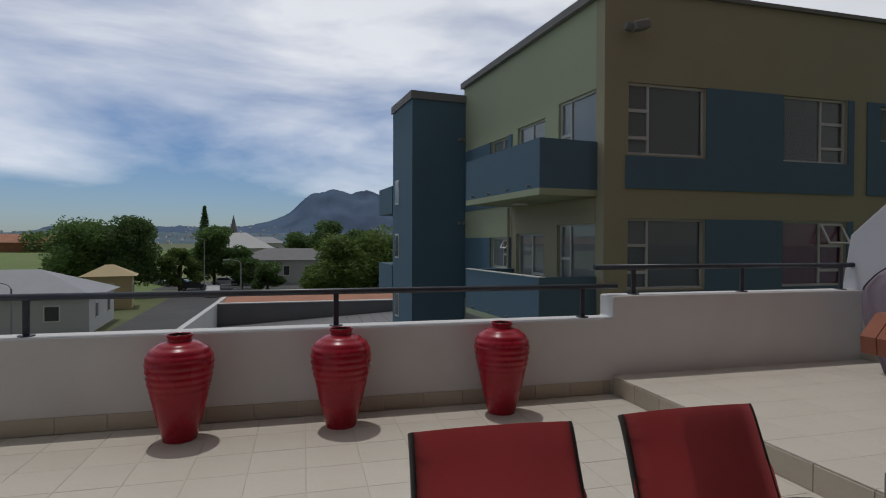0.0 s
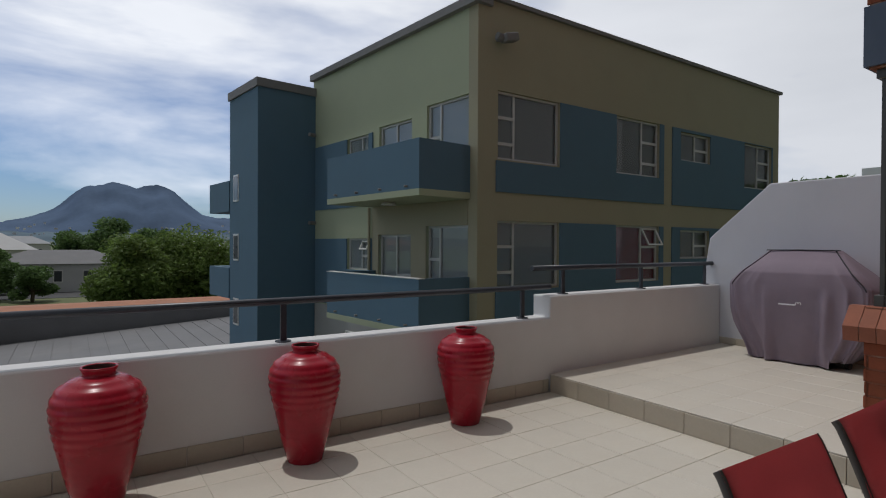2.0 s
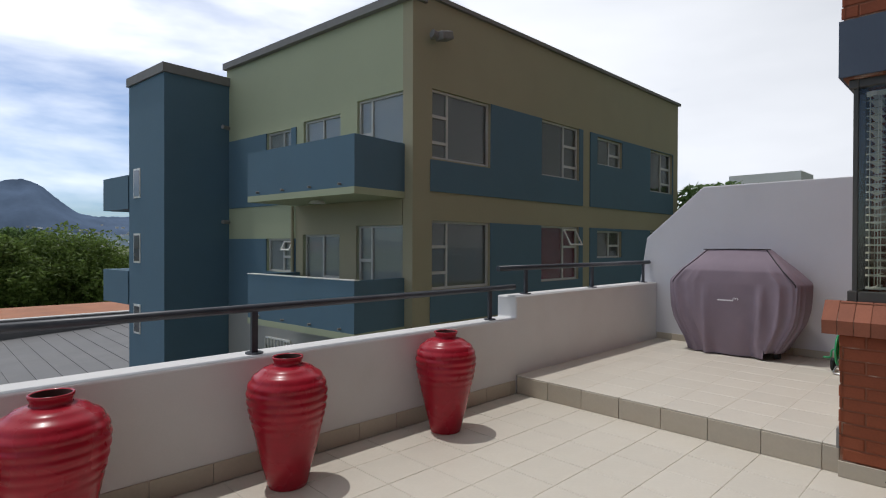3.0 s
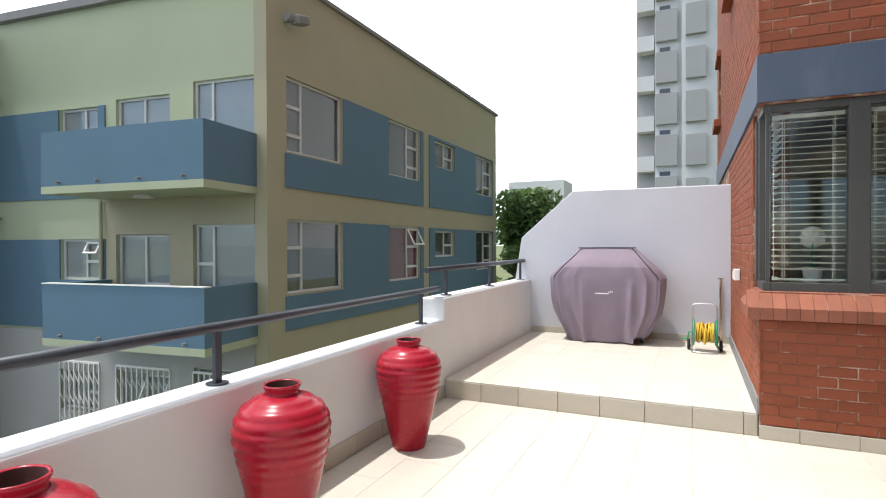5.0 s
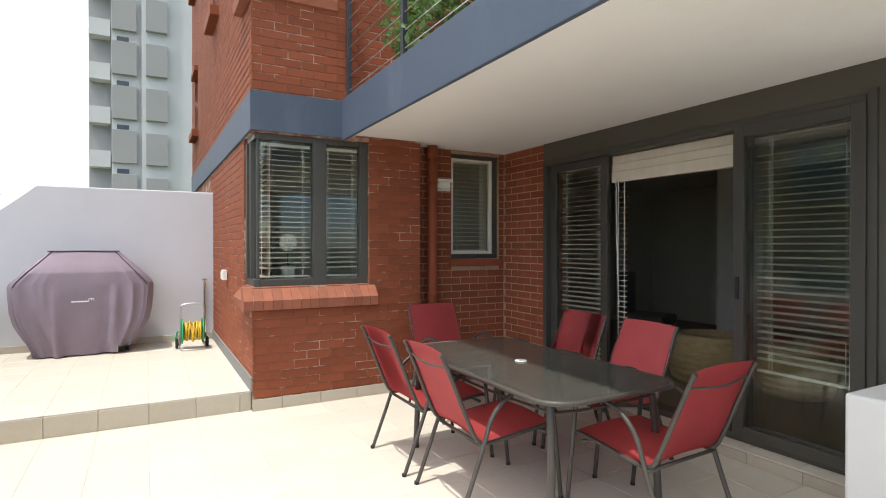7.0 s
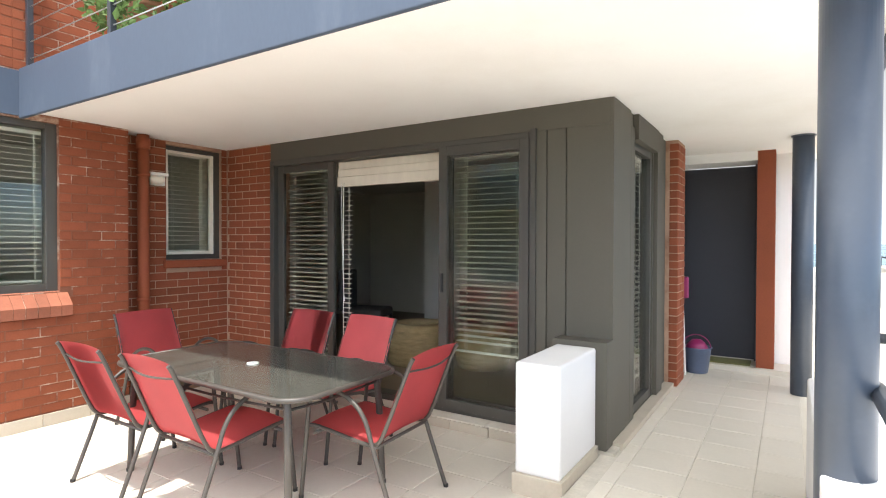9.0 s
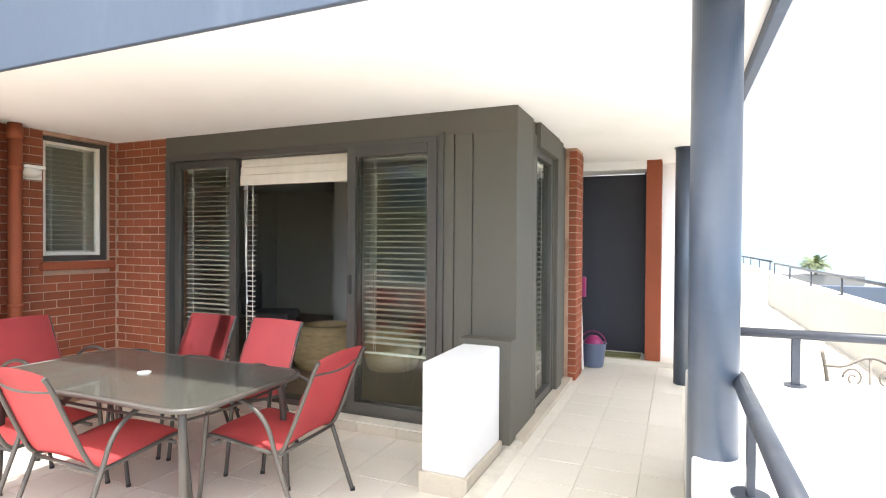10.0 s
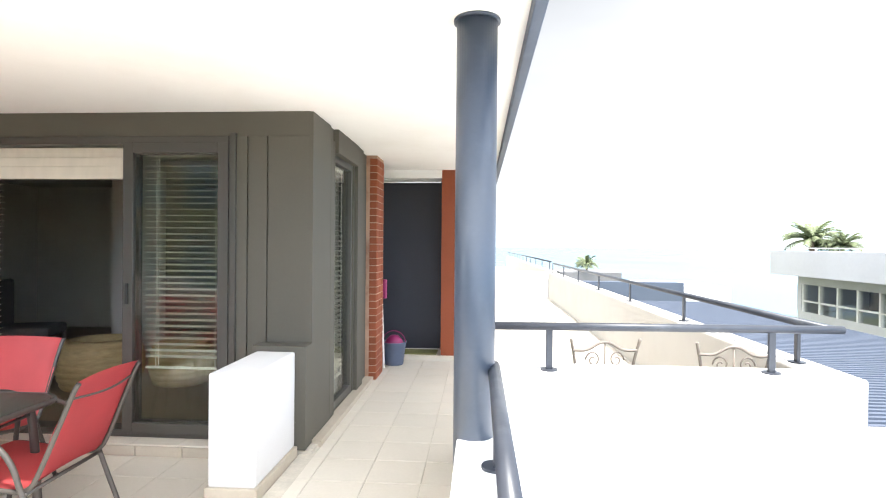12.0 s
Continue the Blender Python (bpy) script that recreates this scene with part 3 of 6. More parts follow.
part("door_frame", box(-2.045, -2.00, -4.74, -4.655, 0.115, 2.34), M_DOOR, front_door)
wall_far_side = structure("wall_block_west", box(-2.35, -2.15, -30, -5.2, -3.0, 5.5), M_WHITEBLD, "white plastered side wall of the block further on", "wall")

stub = thing("stub_wall", "low white plastered stub wall with a tiled foot", "wall", kind="structure")
part("wall_body", box(-1.265, -0.99, -1.14, -0.475, 0.115, 0.760, 0.015), M_PLASTER, stub)
part("skirting", box(-1.285, -0.98, -1.135, -0.455, -0.02, 0.12, 0.004), M_TILE_EDGE, stub, "cream tile foot")
part("back_plate", box(-1.335, -0.96, -1.294, -1.142, 0.085, 0.795, 0.004), M_PANEL, stub, "grey-brown board behind the stub wall")

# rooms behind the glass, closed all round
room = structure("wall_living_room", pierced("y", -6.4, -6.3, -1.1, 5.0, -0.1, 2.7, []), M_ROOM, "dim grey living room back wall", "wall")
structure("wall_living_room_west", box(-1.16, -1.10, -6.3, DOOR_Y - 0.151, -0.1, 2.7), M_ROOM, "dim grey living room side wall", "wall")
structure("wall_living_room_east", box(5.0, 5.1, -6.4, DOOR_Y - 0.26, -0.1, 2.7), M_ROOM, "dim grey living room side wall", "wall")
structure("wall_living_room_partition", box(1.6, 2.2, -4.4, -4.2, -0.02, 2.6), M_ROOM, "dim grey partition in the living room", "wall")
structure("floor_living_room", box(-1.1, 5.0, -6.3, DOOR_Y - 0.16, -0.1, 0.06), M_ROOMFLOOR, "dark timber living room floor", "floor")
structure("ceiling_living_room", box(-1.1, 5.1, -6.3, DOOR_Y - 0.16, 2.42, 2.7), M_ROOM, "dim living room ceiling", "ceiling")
structure("wall_bedroom", box(5.2, 5.3, -0.9, BRICK_Y - 0.26, 0.0, 2.6), M_BEDROOM, "dim bedroom wall", "wall")
structure("wall_bedroom_south", box(NICHE_X + 0.26, 5.3, -1.24, -1.14, 0.0, 2.6), M_BEDROOM, "dim bedroom wall", "wall")
structure("floor_bedroom", box(NICHE_X + 0.0, 5.3, -1.14, BRICK_Y - 0.26, 0.0, 0.10), M_ROOMFLOOR, "dark bedroom floor", "floor")
structure("ceiling_bedroom", box(BRICK_X + 0.26, 5.3, -1.14, BRICK_Y - 0.26, 2.56, 2.7), M_BEDROOM, "dim bedroom ceiling", "ceiling")

# ---- columns, rails ----


def round_column(x, y, z0):
    c = thing("column", "round blue-grey painted steel column under the balcony slab", "column", pose(x, y, z0), group="columns")
    part("shaft", cyl((0, 0, 0), (0, 0, CEIL_Z - z0 - 0.012), 0.086, seg=40), M_COLUMN, c)
    part("cap_ring", cyl((0, 0, CEIL_Z - z0 - 0.012), (0, 0, CEIL_Z - z0 - 0.001), 0.098, seg=40), M_COLUMN, c)
    for o in c.children:
        for f in o.data.polygons:
            f.use_smooth = len(f.vertices) == 4


round_column(-2.49, 0.20, 0.0)
round_column(-2.43, -3.56, PASS_Z)


def handrail(label, a, b, top, base, posts, group=""):
    """A round rail from a to b (x, y) at height top, on flat posts standing on the wall at height base."""
    r = thing("handrail", label, "railing", pose(a[0], a[1], base), group=group)
    d = Vector((b[0] - a[0], b[1] - a[1], 0))
    h = top - base
    part("rail", tube([(0, 0, h), d * 0.5 + Vector((0, 0, h)), d + Vector((0, 0, h))], 0.026, 14), M_RAIL, r)
    u = d.normalized()
    turn = Matrix.Rotation(math.atan2(u.y, u.x), 4, "Z")
    for s in posts:
        p = u * s
        at = Matrix.Translation(p) @ turn
        post = part("post", box(-0.021, 0.021, -0.012, 0.012, 0.006, h - 0.02, 0.003, at), M_RAIL, r)
        part("foot_plate", cyl(p + Vector((0, 0, 0.0)), p + Vector((0, 0, 0.008)), 0.055, seg=20), M_RAIL, post)
    return r


handrail("charcoal steel handrail on the lower parapet", (-2.5, 4.05), (2.74, 4.05), 0.985, 0.70, (0.4, 2.62, 4.88), "terrace handrails")
handrail("charcoal steel handrail on the higher parapet", (2.50, 4.05), (5.64, 4.05), 1.165, 0.905, (0.42, 1.67, 2.95), "terrace handrails")
handrail("charcoal steel handrail beside the round column", (-2.575, 0.14), (-2.575, 1.44), 0.975, 0.70, (0.40, 1.22), "terrace handrails")
handrail("charcoal steel handrail between two terraces", (-2.56, -1.02), (-4.80, -1.10), 0.98, 0.70, (0.40, 1.80), "terrace handrails")

# ---- sliding door, windows, blinds ----


def frame_bars(x0, x1, z0, z1, w, y0, y1):
    """Four bars of a rectangular frame in the plane across y."""
    return [box(x0, x0 + w, y0, y1, z0, z1, 0.003), box(x1 - w, x1, y0, y1, z0, z1, 0.003), box(x0 + w, x1 - w, y0, y1, z0, z0 + w, 0.003), box(x0 + w, x1 - w, y0, y1, z1 - w, z1, 0.003)]


def venetian(label, width, height, m, tilt=-14.0, pitch=0.046):
    """A slatted blind hanging from its top rail; its plane is across local y, its origin at the middle of the top."""
    b = thing("venetian_blind", label, "blind", m, group="venetian blinds")
    part("top_rail", box(-width / 2, width / 2, -0.014, 0.014, -0.03, 0.0, 0.003), M_BLIND, b)
    bm = bmesh.new()
    h = 0.022
    for i in (0, 1):
        s = -width / 2 + i * width
        for k, (yy, zz) in enumerate(((-h, -0.002), (0, 0.003), (h, -0.002))):
            bm.verts.new((s, yy, zz))
    bm.verts.ensure_lookup_table()
    for k in (0, 1):
        bm.faces.new((bm.verts[k], bm.verts[k + 1], bm.verts[k + 4], bm.verts[k + 3]))
    r = bmesh.ops.solidify(bm, geom=bm.faces[:], thickness=0.0008)
    bmesh.ops.rotate(bm, verts=bm.verts, cent=(0, 0, 0), matrix=Matrix.Rotation(radians(tilt), 3, "X"))
    me = mesh_of("slat", bm, M_BLIND)
    n = int((height - 0.08) / pitch)
    for i in range(n):
        o = new("slat", me)
        o.parent = b
        o.location = (0, 0, -0.055 - i * pitch)
    part("bottom_rail", box(-width / 2, width / 2, -0.012, 0.012, -height, -height + 0.016, 0.003), M_BLIND, b)
    for s in (-0.36, -0.33, 0.33, 0.36):
        part("cord", cyl((s * width, 0.026, -0.02), (s * width, 0.026, -height + 0.01), 0.0022, seg=6), M_BLIND, b)
    return b


sliding_door = thing("door_2", "charcoal aluminium sliding glass door standing open", "door", kind="structure")
for f in frame_bars(DOOR_R, DOOR_L, SILL_Z, DOOR_TOP, 0.055, DOOR_Y - 0.12, DOOR_Y + 0.01):
    part("door_frame", f, M_ALU, sliding_door)


def door_panel(x0, x1, y, label):
    p = part("door_panel", bmesh.new(), M_ALU, sliding_door, label)
    for f in frame_bars(x0, x1, SILL_Z + 0.03, DOOR_TOP - 0.045, 0.075, y - 0.02, y + 0.02):
        part("panel_bar", f, M_ALU, p)
    g = part("pane", box(x0 + 0.07, x1 - 0.07, y - 0.003, y + 0.003, SILL_Z + 0.1, DOOR_TOP - 0.115), M_GLASS, p)
    g.visible_shadow = False
    return p


door_panel(1.285, 2.045, DOOR_Y - 0.07, "fixed glass panel")
panel_b = door_panel(-0.72, 0.06, DOOR_Y + 0.005, "slid-back glass panel")
part("pull_handle", box(0.012, 0.034, DOOR_Y + 0.026, DOOR_Y + 0.040, 1.05, 1.20, 0.003), M_BLACK, panel_b)
door_panel(-0.70, 0.07, DOOR_Y - 0.09, "fixed glass panel behind")
part("track_post", box(-0.775, -0.735, DOOR_Y - 0.01, DOOR_Y + 0.028, SILL_Z, DOOR_TOP + 0.02, 0.003), M_ALU, sliding_door)
venetian("beige slatted blind lowered behind the door glass", 0.62, 2.0, pose(1.665, DOOR_Y - 0.14, 2.17))
venetian("beige slatted blind lowered behind the slid-back door", 0.66, 1.62, pose(-0.34, DOOR_Y - 0.15, 2.17))
venetian("beige slatted blind edge-on beside the opening", 0.10, 2.0, pose(1.20, DOOR_Y - 0.16, 2.17), tilt=-6)

roman = thing("roman_blind", "cream fabric blind drawn up above the open door", "blind", pose(0.67, DOOR_Y - 0.10, 2.20))
for i in range(3):
    part("fold", box(-0.60, 0.60, -0.012 - 0.012 * i, 0.0 + 0.008 * i, -0.085 - 0.075 * i, -0.0 - 0.07 * i, 0.006), M_BLIND_CLOTH, roman)
part("pull_cord", tube([(0.50, 0.03, -0.2), (0.505, 0.035, -0.8), (0.50, 0.03, -1.25)], 0.003, 6), M_WHITEPL, roman)
part("pull_cord", tube([(0.53, 0.03, -0.2), (0.52, 0.035, -0.7), (0.505, 0.03, -1.22)], 0.003, 6), M_WHITEPL, roman)
part("cord_bob", cyl((0.50, 0.03, -1.30), (0.50, 0.03, -1.25), 0.009, 0.006, 10), M_WHITEPL, roman)

# corner window
bay = thing("window_1", "charcoal aluminium corner window with slatted blinds inside", "window", kind="structure")
WX, WY = BRICK_X + 0.08, BRICK_Y - 0.08
for y0, y1 in ((0.39, 0.47), (0.79, 0.91)):
    part("window_frame", box(WX - 0.034, WX + 0.044, y0, y1, 1.052, 2.383, 0.004), M_ALU, bay)
part("window_frame", box(WX - 0.03, WX + 0.04, 0.47, WY, 1.05, 1.115, 0.004), M_ALU, bay)
part("window_frame", box(WX - 0.03, WX + 0.04, 0.47, WY, 2.335, 2.385, 0.004), M_ALU, bay)
part("window_frame", box(WX - 0.033, 3.018, WY + 0.001, WY + 0.05, 1.051, 1.118, 0.004), M_ALU, bay)
part("window_frame", box(WX - 0.033, 3.018, WY + 0.001, WY + 0.05, 2.332, 2.384, 0.004), M_ALU, bay)
part("window_frame", box(2.95, 3.02, WY - 0.01, WY + 0.06, 1.115, 2.335, 0.004), M_ALU, bay)
part("window_frame", box(2.80, 2.835, WY - 0.01, WY + 0.055, 1.115, 2.335, 0.004), M_ALU, bay)
part("corner_post", box(WX - 0.012, WX + 0.012, WY + 0.005, WY + 0.03, 1.115, 2.335, 0.002), M_ALU, bay)
for b in (box(WX - 0.002, WX + 0.004, 0.905, WY + 0.01, 1.11, 2.34), box(WX - 0.002, WX + 0.004, 0.465, 0.80, 1.11, 2.34), box(WX, 2.96, WY + 0.015, WY + 0.021, 1.11, 2.34)):
    part("pane", b, M_GLASS, bay).visible_shadow = False
venetian("beige slatted blind lowered in the corner window", 0.44, 1.20, pose(WX + 0.09, 1.13, 2.325, rz=90))
venetian("beige slatted blind lowered in the corner window", 0.34, 1.20, pose(WX + 0.08, 0.63, 2.325, rz=90))
venetian("beige slatted blind lowered in the corner window", 0.30, 1.20, pose(2.87, WY - 0.06, 2.325, rz=0))

sill = thing("window_sill", "sloped red brick window sill wrapping the corner", "sill", kind="structure")
prof = [(BRICK_X + 0.08, 0.845), (BRICK_X - 0.070, 0.862), (BRICK_X - 0.080, 0.945), (BRICK_X + 0.02, 1.055), (BRICK_X + 0.08, 1.055)]
part("sill_core", prism([(x + 0.006 if i in (1, 2) else x, z - (0.006 if i in (3, 4) else 0)) for i, (x, z) in enumerate(prof)], "y", 0.34, BRICK_Y + 0.07), M_MORTAR, sill)
nb = 15
for i in range(nb):
    ya = 0.335 + i * (BRICK_Y + 0.08 - 0.335) / nb
    part("brick", prism([(x, z) for x, z in prof], "y", ya, ya + (BRICK_Y + 0.08 - 0.335) / nb - 0.005), M_SILLBRICK, sill)
profn = [(BRICK_Y - 0.08, 0.845), (BRICK_Y + 0.070, 0.862), (BRICK_Y + 0.080, 0.945), (BRICK_Y - 0.02, 1.055), (BRICK_Y - 0.08, 1.055)]
for i in range(6):
    xa = BRICK_X + 0.081 + i * 0.075
    part("brick", prism(profn, "x", xa, xa + 0.067), M_SILLBRICK, sill)

win2 = thing("window_2", "small charcoal-framed window with a slatted blind", "window", kind="structure")
for y0, y1, z0, z1 in ((-0.65, -0.62, 1.27, 2.40), (-1.24, -1.18, 1.27, 2.40), (-1.18, -0.65, 1.272, 1.32), (-1.18, -0.65, 2.36, 2.398)):
    part("window_frame", box(NICHE_X + 0.05, NICHE_X + 0.11, y0, y1, z0, z1, 0.003), M_ALU, win2)
for y0, y1, z0, z1 in ((-0.68, -0.65, 1.32, 2.36), (-1.18, -1.14, 1.32, 2.36), (-1.14, -0.68, 1.322, 1.35), (-1.14, -0.68, 2.33, 2.358)):
    part("sash_bar", box(NICHE_X + 0.065, NICHE_X + 0.10, y0, y1, z0, z1, 0.003), M_BLIND, win2, "pale inner sash")
part("pane", box(NICHE_X + 0.08, NICHE_X + 0.084, -1.15, -0.67, 1.34, 2.34), M_GLASS, win2).visible_shadow = False
part("sill", box(NICHE_X - 0.045, NICHE_X + 0.05, -1.27, -0.59, 1.19, 1.265, 0.008), M_BRICK_PAINT, win2, "red brick sill")
venetian("beige slatted blind lowered in the small window", 0.46, 1.0, pose(NICHE_X + 0.14, -0.91, 2.35, rz=90))

win3 = thing("window_3", "narrow charcoal-framed passage window", "window", kind="structure")
for y0, y1, z0, z1 in ((-1.95, -1.90, 0.10, 2.24), (-2.62, -2.57, 0.10, 2.24), (-2.57, -1.95, 0.10, 0.17), (-2.57, -1.95, 2.18, 2.24)):
    part("window_frame", box(GREY_X + 0.01, GREY_X + 0.07, y0, y1, z0, z1, 0.003), M_ALU, win3)
part("pane", box(GREY_X + 0.035, GREY_X + 0.04, -2.58, -1.94, 0.16, 2.19), M_GLASS, win3).visible_shadow = False
venetian("beige slatted blind lowered in the passage window", 0.58, 1.9, pose(GREY_X + 0.10, -2.26, 2.18, rz=90))

sill_up = thing("window_sill_upper", "sloped red brick sill of the window above", "sill", kind="structure")
part("sill_core", prism([(x, z + 2.68) for x, z in [(x + 0.05, z) for x, z in prof]], "y", SLAB_Y + 0.04, BRICK_Y + 0.07), M_SILLBRICK, sill_up)
part("sill_core", prism([(y, z + 2.68) for y, z in profn], "x", BRICK_X + 0.081, 3.12), M_SILLBRICK, sill_up)
for i, (x0, x1, z0, z1) in enumerate(((8.0, 8.6, 3.4, 4.4), (8.0, 8.6, 5.9, 7.0), (5.0, 5.6, 4.35, 5.3))):
    w = thing("window_side", "small window with a red brick sill high on the side wall", "window", kind="structure")
    for f in frame_bars(x0, x1, z0, z1, 0.05, BRICK_Y - 0.12, BRICK_Y - 0.06):
        part("window_frame", f, M_ALU, w)
    part("pane", box(x0 + 0.05, x1 - 0.05, BRICK_Y - 0.10, BRICK_Y - 0.094, z0 + 0.05, z1 - 0.05), M_GLASS, w)
    part("sill", box(x0 - 0.08, x1 + 0.08, BRICK_Y - 0.12, BRICK_Y + 0.10, z0 - 0.12, z0, 0.008), M_BRICK_PAINT, w)
    part("lintel", box(x0 - 0.08, x1 + 0.08, BRICK_Y - 0.05, BRICK_Y + 0.06, z1, z1 + 0.10, 0.008), M_BRICK_PAINT, w)
structure("baseboard_raised", box(BRICK_X + 0.002, GW_X, BRICK_Y - 0.004, BRICK_Y + 0.010, PLAT_Z, PLAT_Z + 0.12), M_COPING, "dark grey skirting strip along the brick wall", "skirting")

# ---- terrace things ----


def vase(x, y, turn, label):
    v = thing("vase", label, "vase", pose(x, y, 0, rz=turn), group="red vases along the parapet")
    keys = [(0.110, 0.0), (0.114, 0.012), (0.126, 0.06), (0.152, 0.16), (0.184, 0.30), (0.208, 0.42), (0.221, 0.51), (0.222, 0.555), (0.211, 0.603), (0.182, 0.645), (0.136, 0.676), (0.096, 0.691), (0.080, 0.696)]
    prof = []
    for (r0, z0), (r1, z1) in zip(keys, keys[1:]):
        n = max(1, int((z1 - z0) / 0.006))
        for i in range(n):
            t = i / n
            prof.append((r0 + (r1 - r0) * t, z0 + (z1 - z0) * t))
    prof.append(keys[-1])
    ridged = []
    for r, z in prof:
        k = 0.0
        if z > 0.30:
            k = min(1.0, (z - 0.30) / 0.12)
        elif z > 0.1:
            k = 0.15
        ridged.append((r + 0.0060 * k * abs(math.sin(math.pi * z / 0.047)) ** 1.6, z))
    body = lathe([(0.0, 0.0)] + ridged, 56)
    for q in body.verts:
        s = 0.004 * noise.noise(Vector((q.co.x * 6 + x * 7, q.co.y * 6, q.co.z * 5)))
        q.co.x *= 1 + s * 4
        q.co.y *= 1 + s * 4
    part("body", body, M_VASE, v)
    part("neck", lathe([(0.082, 0.690), (0.077, 0.698), (0.078, 0.714), (0.085, 0.726), (0.088, 0.736), (0.085, 0.742), (0.079, 0.741), (0.076, 0.737)], 48), M_VASE, v)
    # shallow plug below the rim, its colour darkened as a shaded inside
    part("hollow", lathe([(0.0763, 0.738), (0.071, 0.715), (0.070, 0.66), (0.0, 0.655)], 48), M_VASE_IN, v, "vase hollow coloured dark as shade")


vase(-0.99, 3.635, 0, "tall ribbed red glazed clay vase by the parapet")
vase(0.135, 3.65, 130, "tall ribbed red glazed clay vase by the parapet")
vase(1.44, 3.67, 250, "tall ribbed red glazed clay vase near the step")


def sling_chair(m, label):
    """Faces local +x; the origin is on the floor under the seat."""
    c = thing("patio_chair", label, "chair", m, group="chairs round the table")
    w = 0.265
    side = [(0.30, 0.0), (0.255, 0.40), (0.235, 0.60), (0.14, 0.655), (-0.02, 0.635), (-0.15, 0.54), (-0.205, 0.36), (-0.345, 0.0)]
    for s in (-1, 1):
        arm = part("side_frame", tube(smooth_path([(x, s * w, z) for x, z in side], 3), 0.0125, 8), M_FRAME, c)
        for fx in (0.30, -0.345):
            part("foot_cap", cyl((fx, s * w, 0), (fx, s * w, 0.018), 0.0145, seg=10), M_BLACK, arm)
    sx = [(-0.435, 0.862), (-0.42, 0.842), (-0.38, 0.75), (-0.255, 0.44), (-0.215, 0.385), (-0.15, 0.375), (0.10, 0.41), (0.235, 0.425), (0.27, 0.405)]
    for s in (-1, 1):
        part("side_rail", tube(smooth_path([(x, s * 0.244 - (s * 0.008 if z > 0.7 else 0), z) for x, z in sx], 2), 0.0115, 8), M_FRAME, c)
    part("cross_bar", tube([(-0.205, -w, 0.37), (-0.205, w, 0.37)], 0.010, 8), M_FRAME, c)
    part("cross_bar", tube([(0.20, -w, 0.385), (0.20, w, 0.385)], 0.010, 8), M_FRAME, c)
    part("top_bar", tube(smooth_path([(-0.392, -0.236, 0.79), (-0.425, 0.0, 0.775), (-0.392, 0.236, 0.79)], 2), 0.006, 6), M_FRAME, c)

    def sling(points, sag):
        pts = smooth_path([(x, 0, z) for x, z in points], 3)
        bm = bmesh.new()
        cols = 9
        rows = []
        for i, p in enumerate(pts):
            d = (pts[min(i + 1, len(pts) - 1)] - pts[max(i - 1, 0)]).normalized()
            nrm = Vector((-d.z, 0, d.x))
            half = 0.250 - (0.008 if p.z > 0.7 else 0)
            rows.append([bm.verts.new(p + nrm * (0.009 + sag * (1 - (2 * k / (cols - 1) - 1) ** 2)) + Vector((0, half * (2 * k / (cols - 1) - 1), 0))) for k in range(cols)])
        for a, b in zip(rows, rows[1:]):
            for k in range(cols - 1):
                bm.faces.new((a[k], a[k + 1], b[k + 1], b[k])).smooth = True
        bmesh.ops.solidify(bm, geom=bm.faces[:], thickness=0.004)
        return bm
    part("backrest", sling(sx[:5], 0.016), M_SLING, c, "red woven sling back")
    part("seat", sling(sx[4:], 0.014), M_SLING, c, "red woven sling seat")
    part("seat_seam", tube([(0.03, -0.22, 0.405), (0.03, 0.0, 0.394), (0.03, 0.22, 0.405)], 0.004, 6), M_SLING, c)
    return c


chair = sling_chair(pose(1.04, 0.51, 0, rz=-90), "red sling patio chair with a bronze-grey steel frame")
copy_thing(chair, pose(0.365, 0.50, 0, rz=-92))
copy_thing(chair, pose(1.08, -0.47, 0, rz=90))
copy_thing(chair, pose(0.455, -0.47, 0, rz=87))
copy_thing(chair, pose(1.81, -0.09, 0, rz=180))
copy_thing(chair, pose(-0.29, -0.03, 0, rz=3))

table = thing("patio_table", "rectangular smoky glass patio table with a bronze-grey frame", "table", pose(0.455, 0.215, 0))
TL, TW, TR = 0.825, 0.435, 0.14


def rounded(l, w, r, n=7):
    out = []
    for cx, cy, a0 in ((l - r, w - r, 0), (-l + r, w - r, 90), (-l + r, -w + r, 180), (l - r, -w + r, 270)):
        out += [(cx + r * math.cos(radians(a0 + 90 * i / n)), cy + r * math.sin(radians(a0 + 90 * i / n))) for i in range(n + 1)]
    return out


part("tabletop", prism(rounded(TL - 0.012, TW - 0.012, TR), "z", 0.692, 0.700), M_TABLEGLASS, table, "smoky textured glass top")
ring = rounded(TL, TW, TR + 0.01)
part("rim", tube([(x, y, 0.689) for x, y in ring + ring[:1]], 0.014, 10), M_FRAME, table)
part("parasol_ring", lathe([(0.020, 0.701), (0.036, 0.701), (0.037, 0.705), (0.030, 0.708), (0.020, 0.707)], 24), M_WHITEPL, table, "white plastic ring round the parasol hole")
for sx_, sy_ in ((1, 1), (1, -1), (-1, 1), (-1, -1)):
    x, y = sx_ * (TL - 0.10), sy_ * (TW - 0.07)
    leg = part("leg", tube(smooth_path([(x - sx_ * 0.05, y - sy_ * 0.03, 0.68), (x - sx_ * 0.02, y - sy_ * 0.015, 0.60), (x, y, 0.0)], 2), 0.020, 10), M_FRAME, table)
    part("foot_cap", cyl((x, y, 0.0), (x, y, 0.02), 0.0225, seg=12), M_BLACK, leg)
for sx_ in (1, -1):
    part("brace", tube(smooth_path([(sx_ * (TL - 0.12), -TW + 0.08, 0.62), (sx_ * (TL - 0.20), 0, 0.57), (sx_ * (TL - 0.12), TW - 0.08, 0.62)], 3), 0.008, 8), M_FRAME, table)
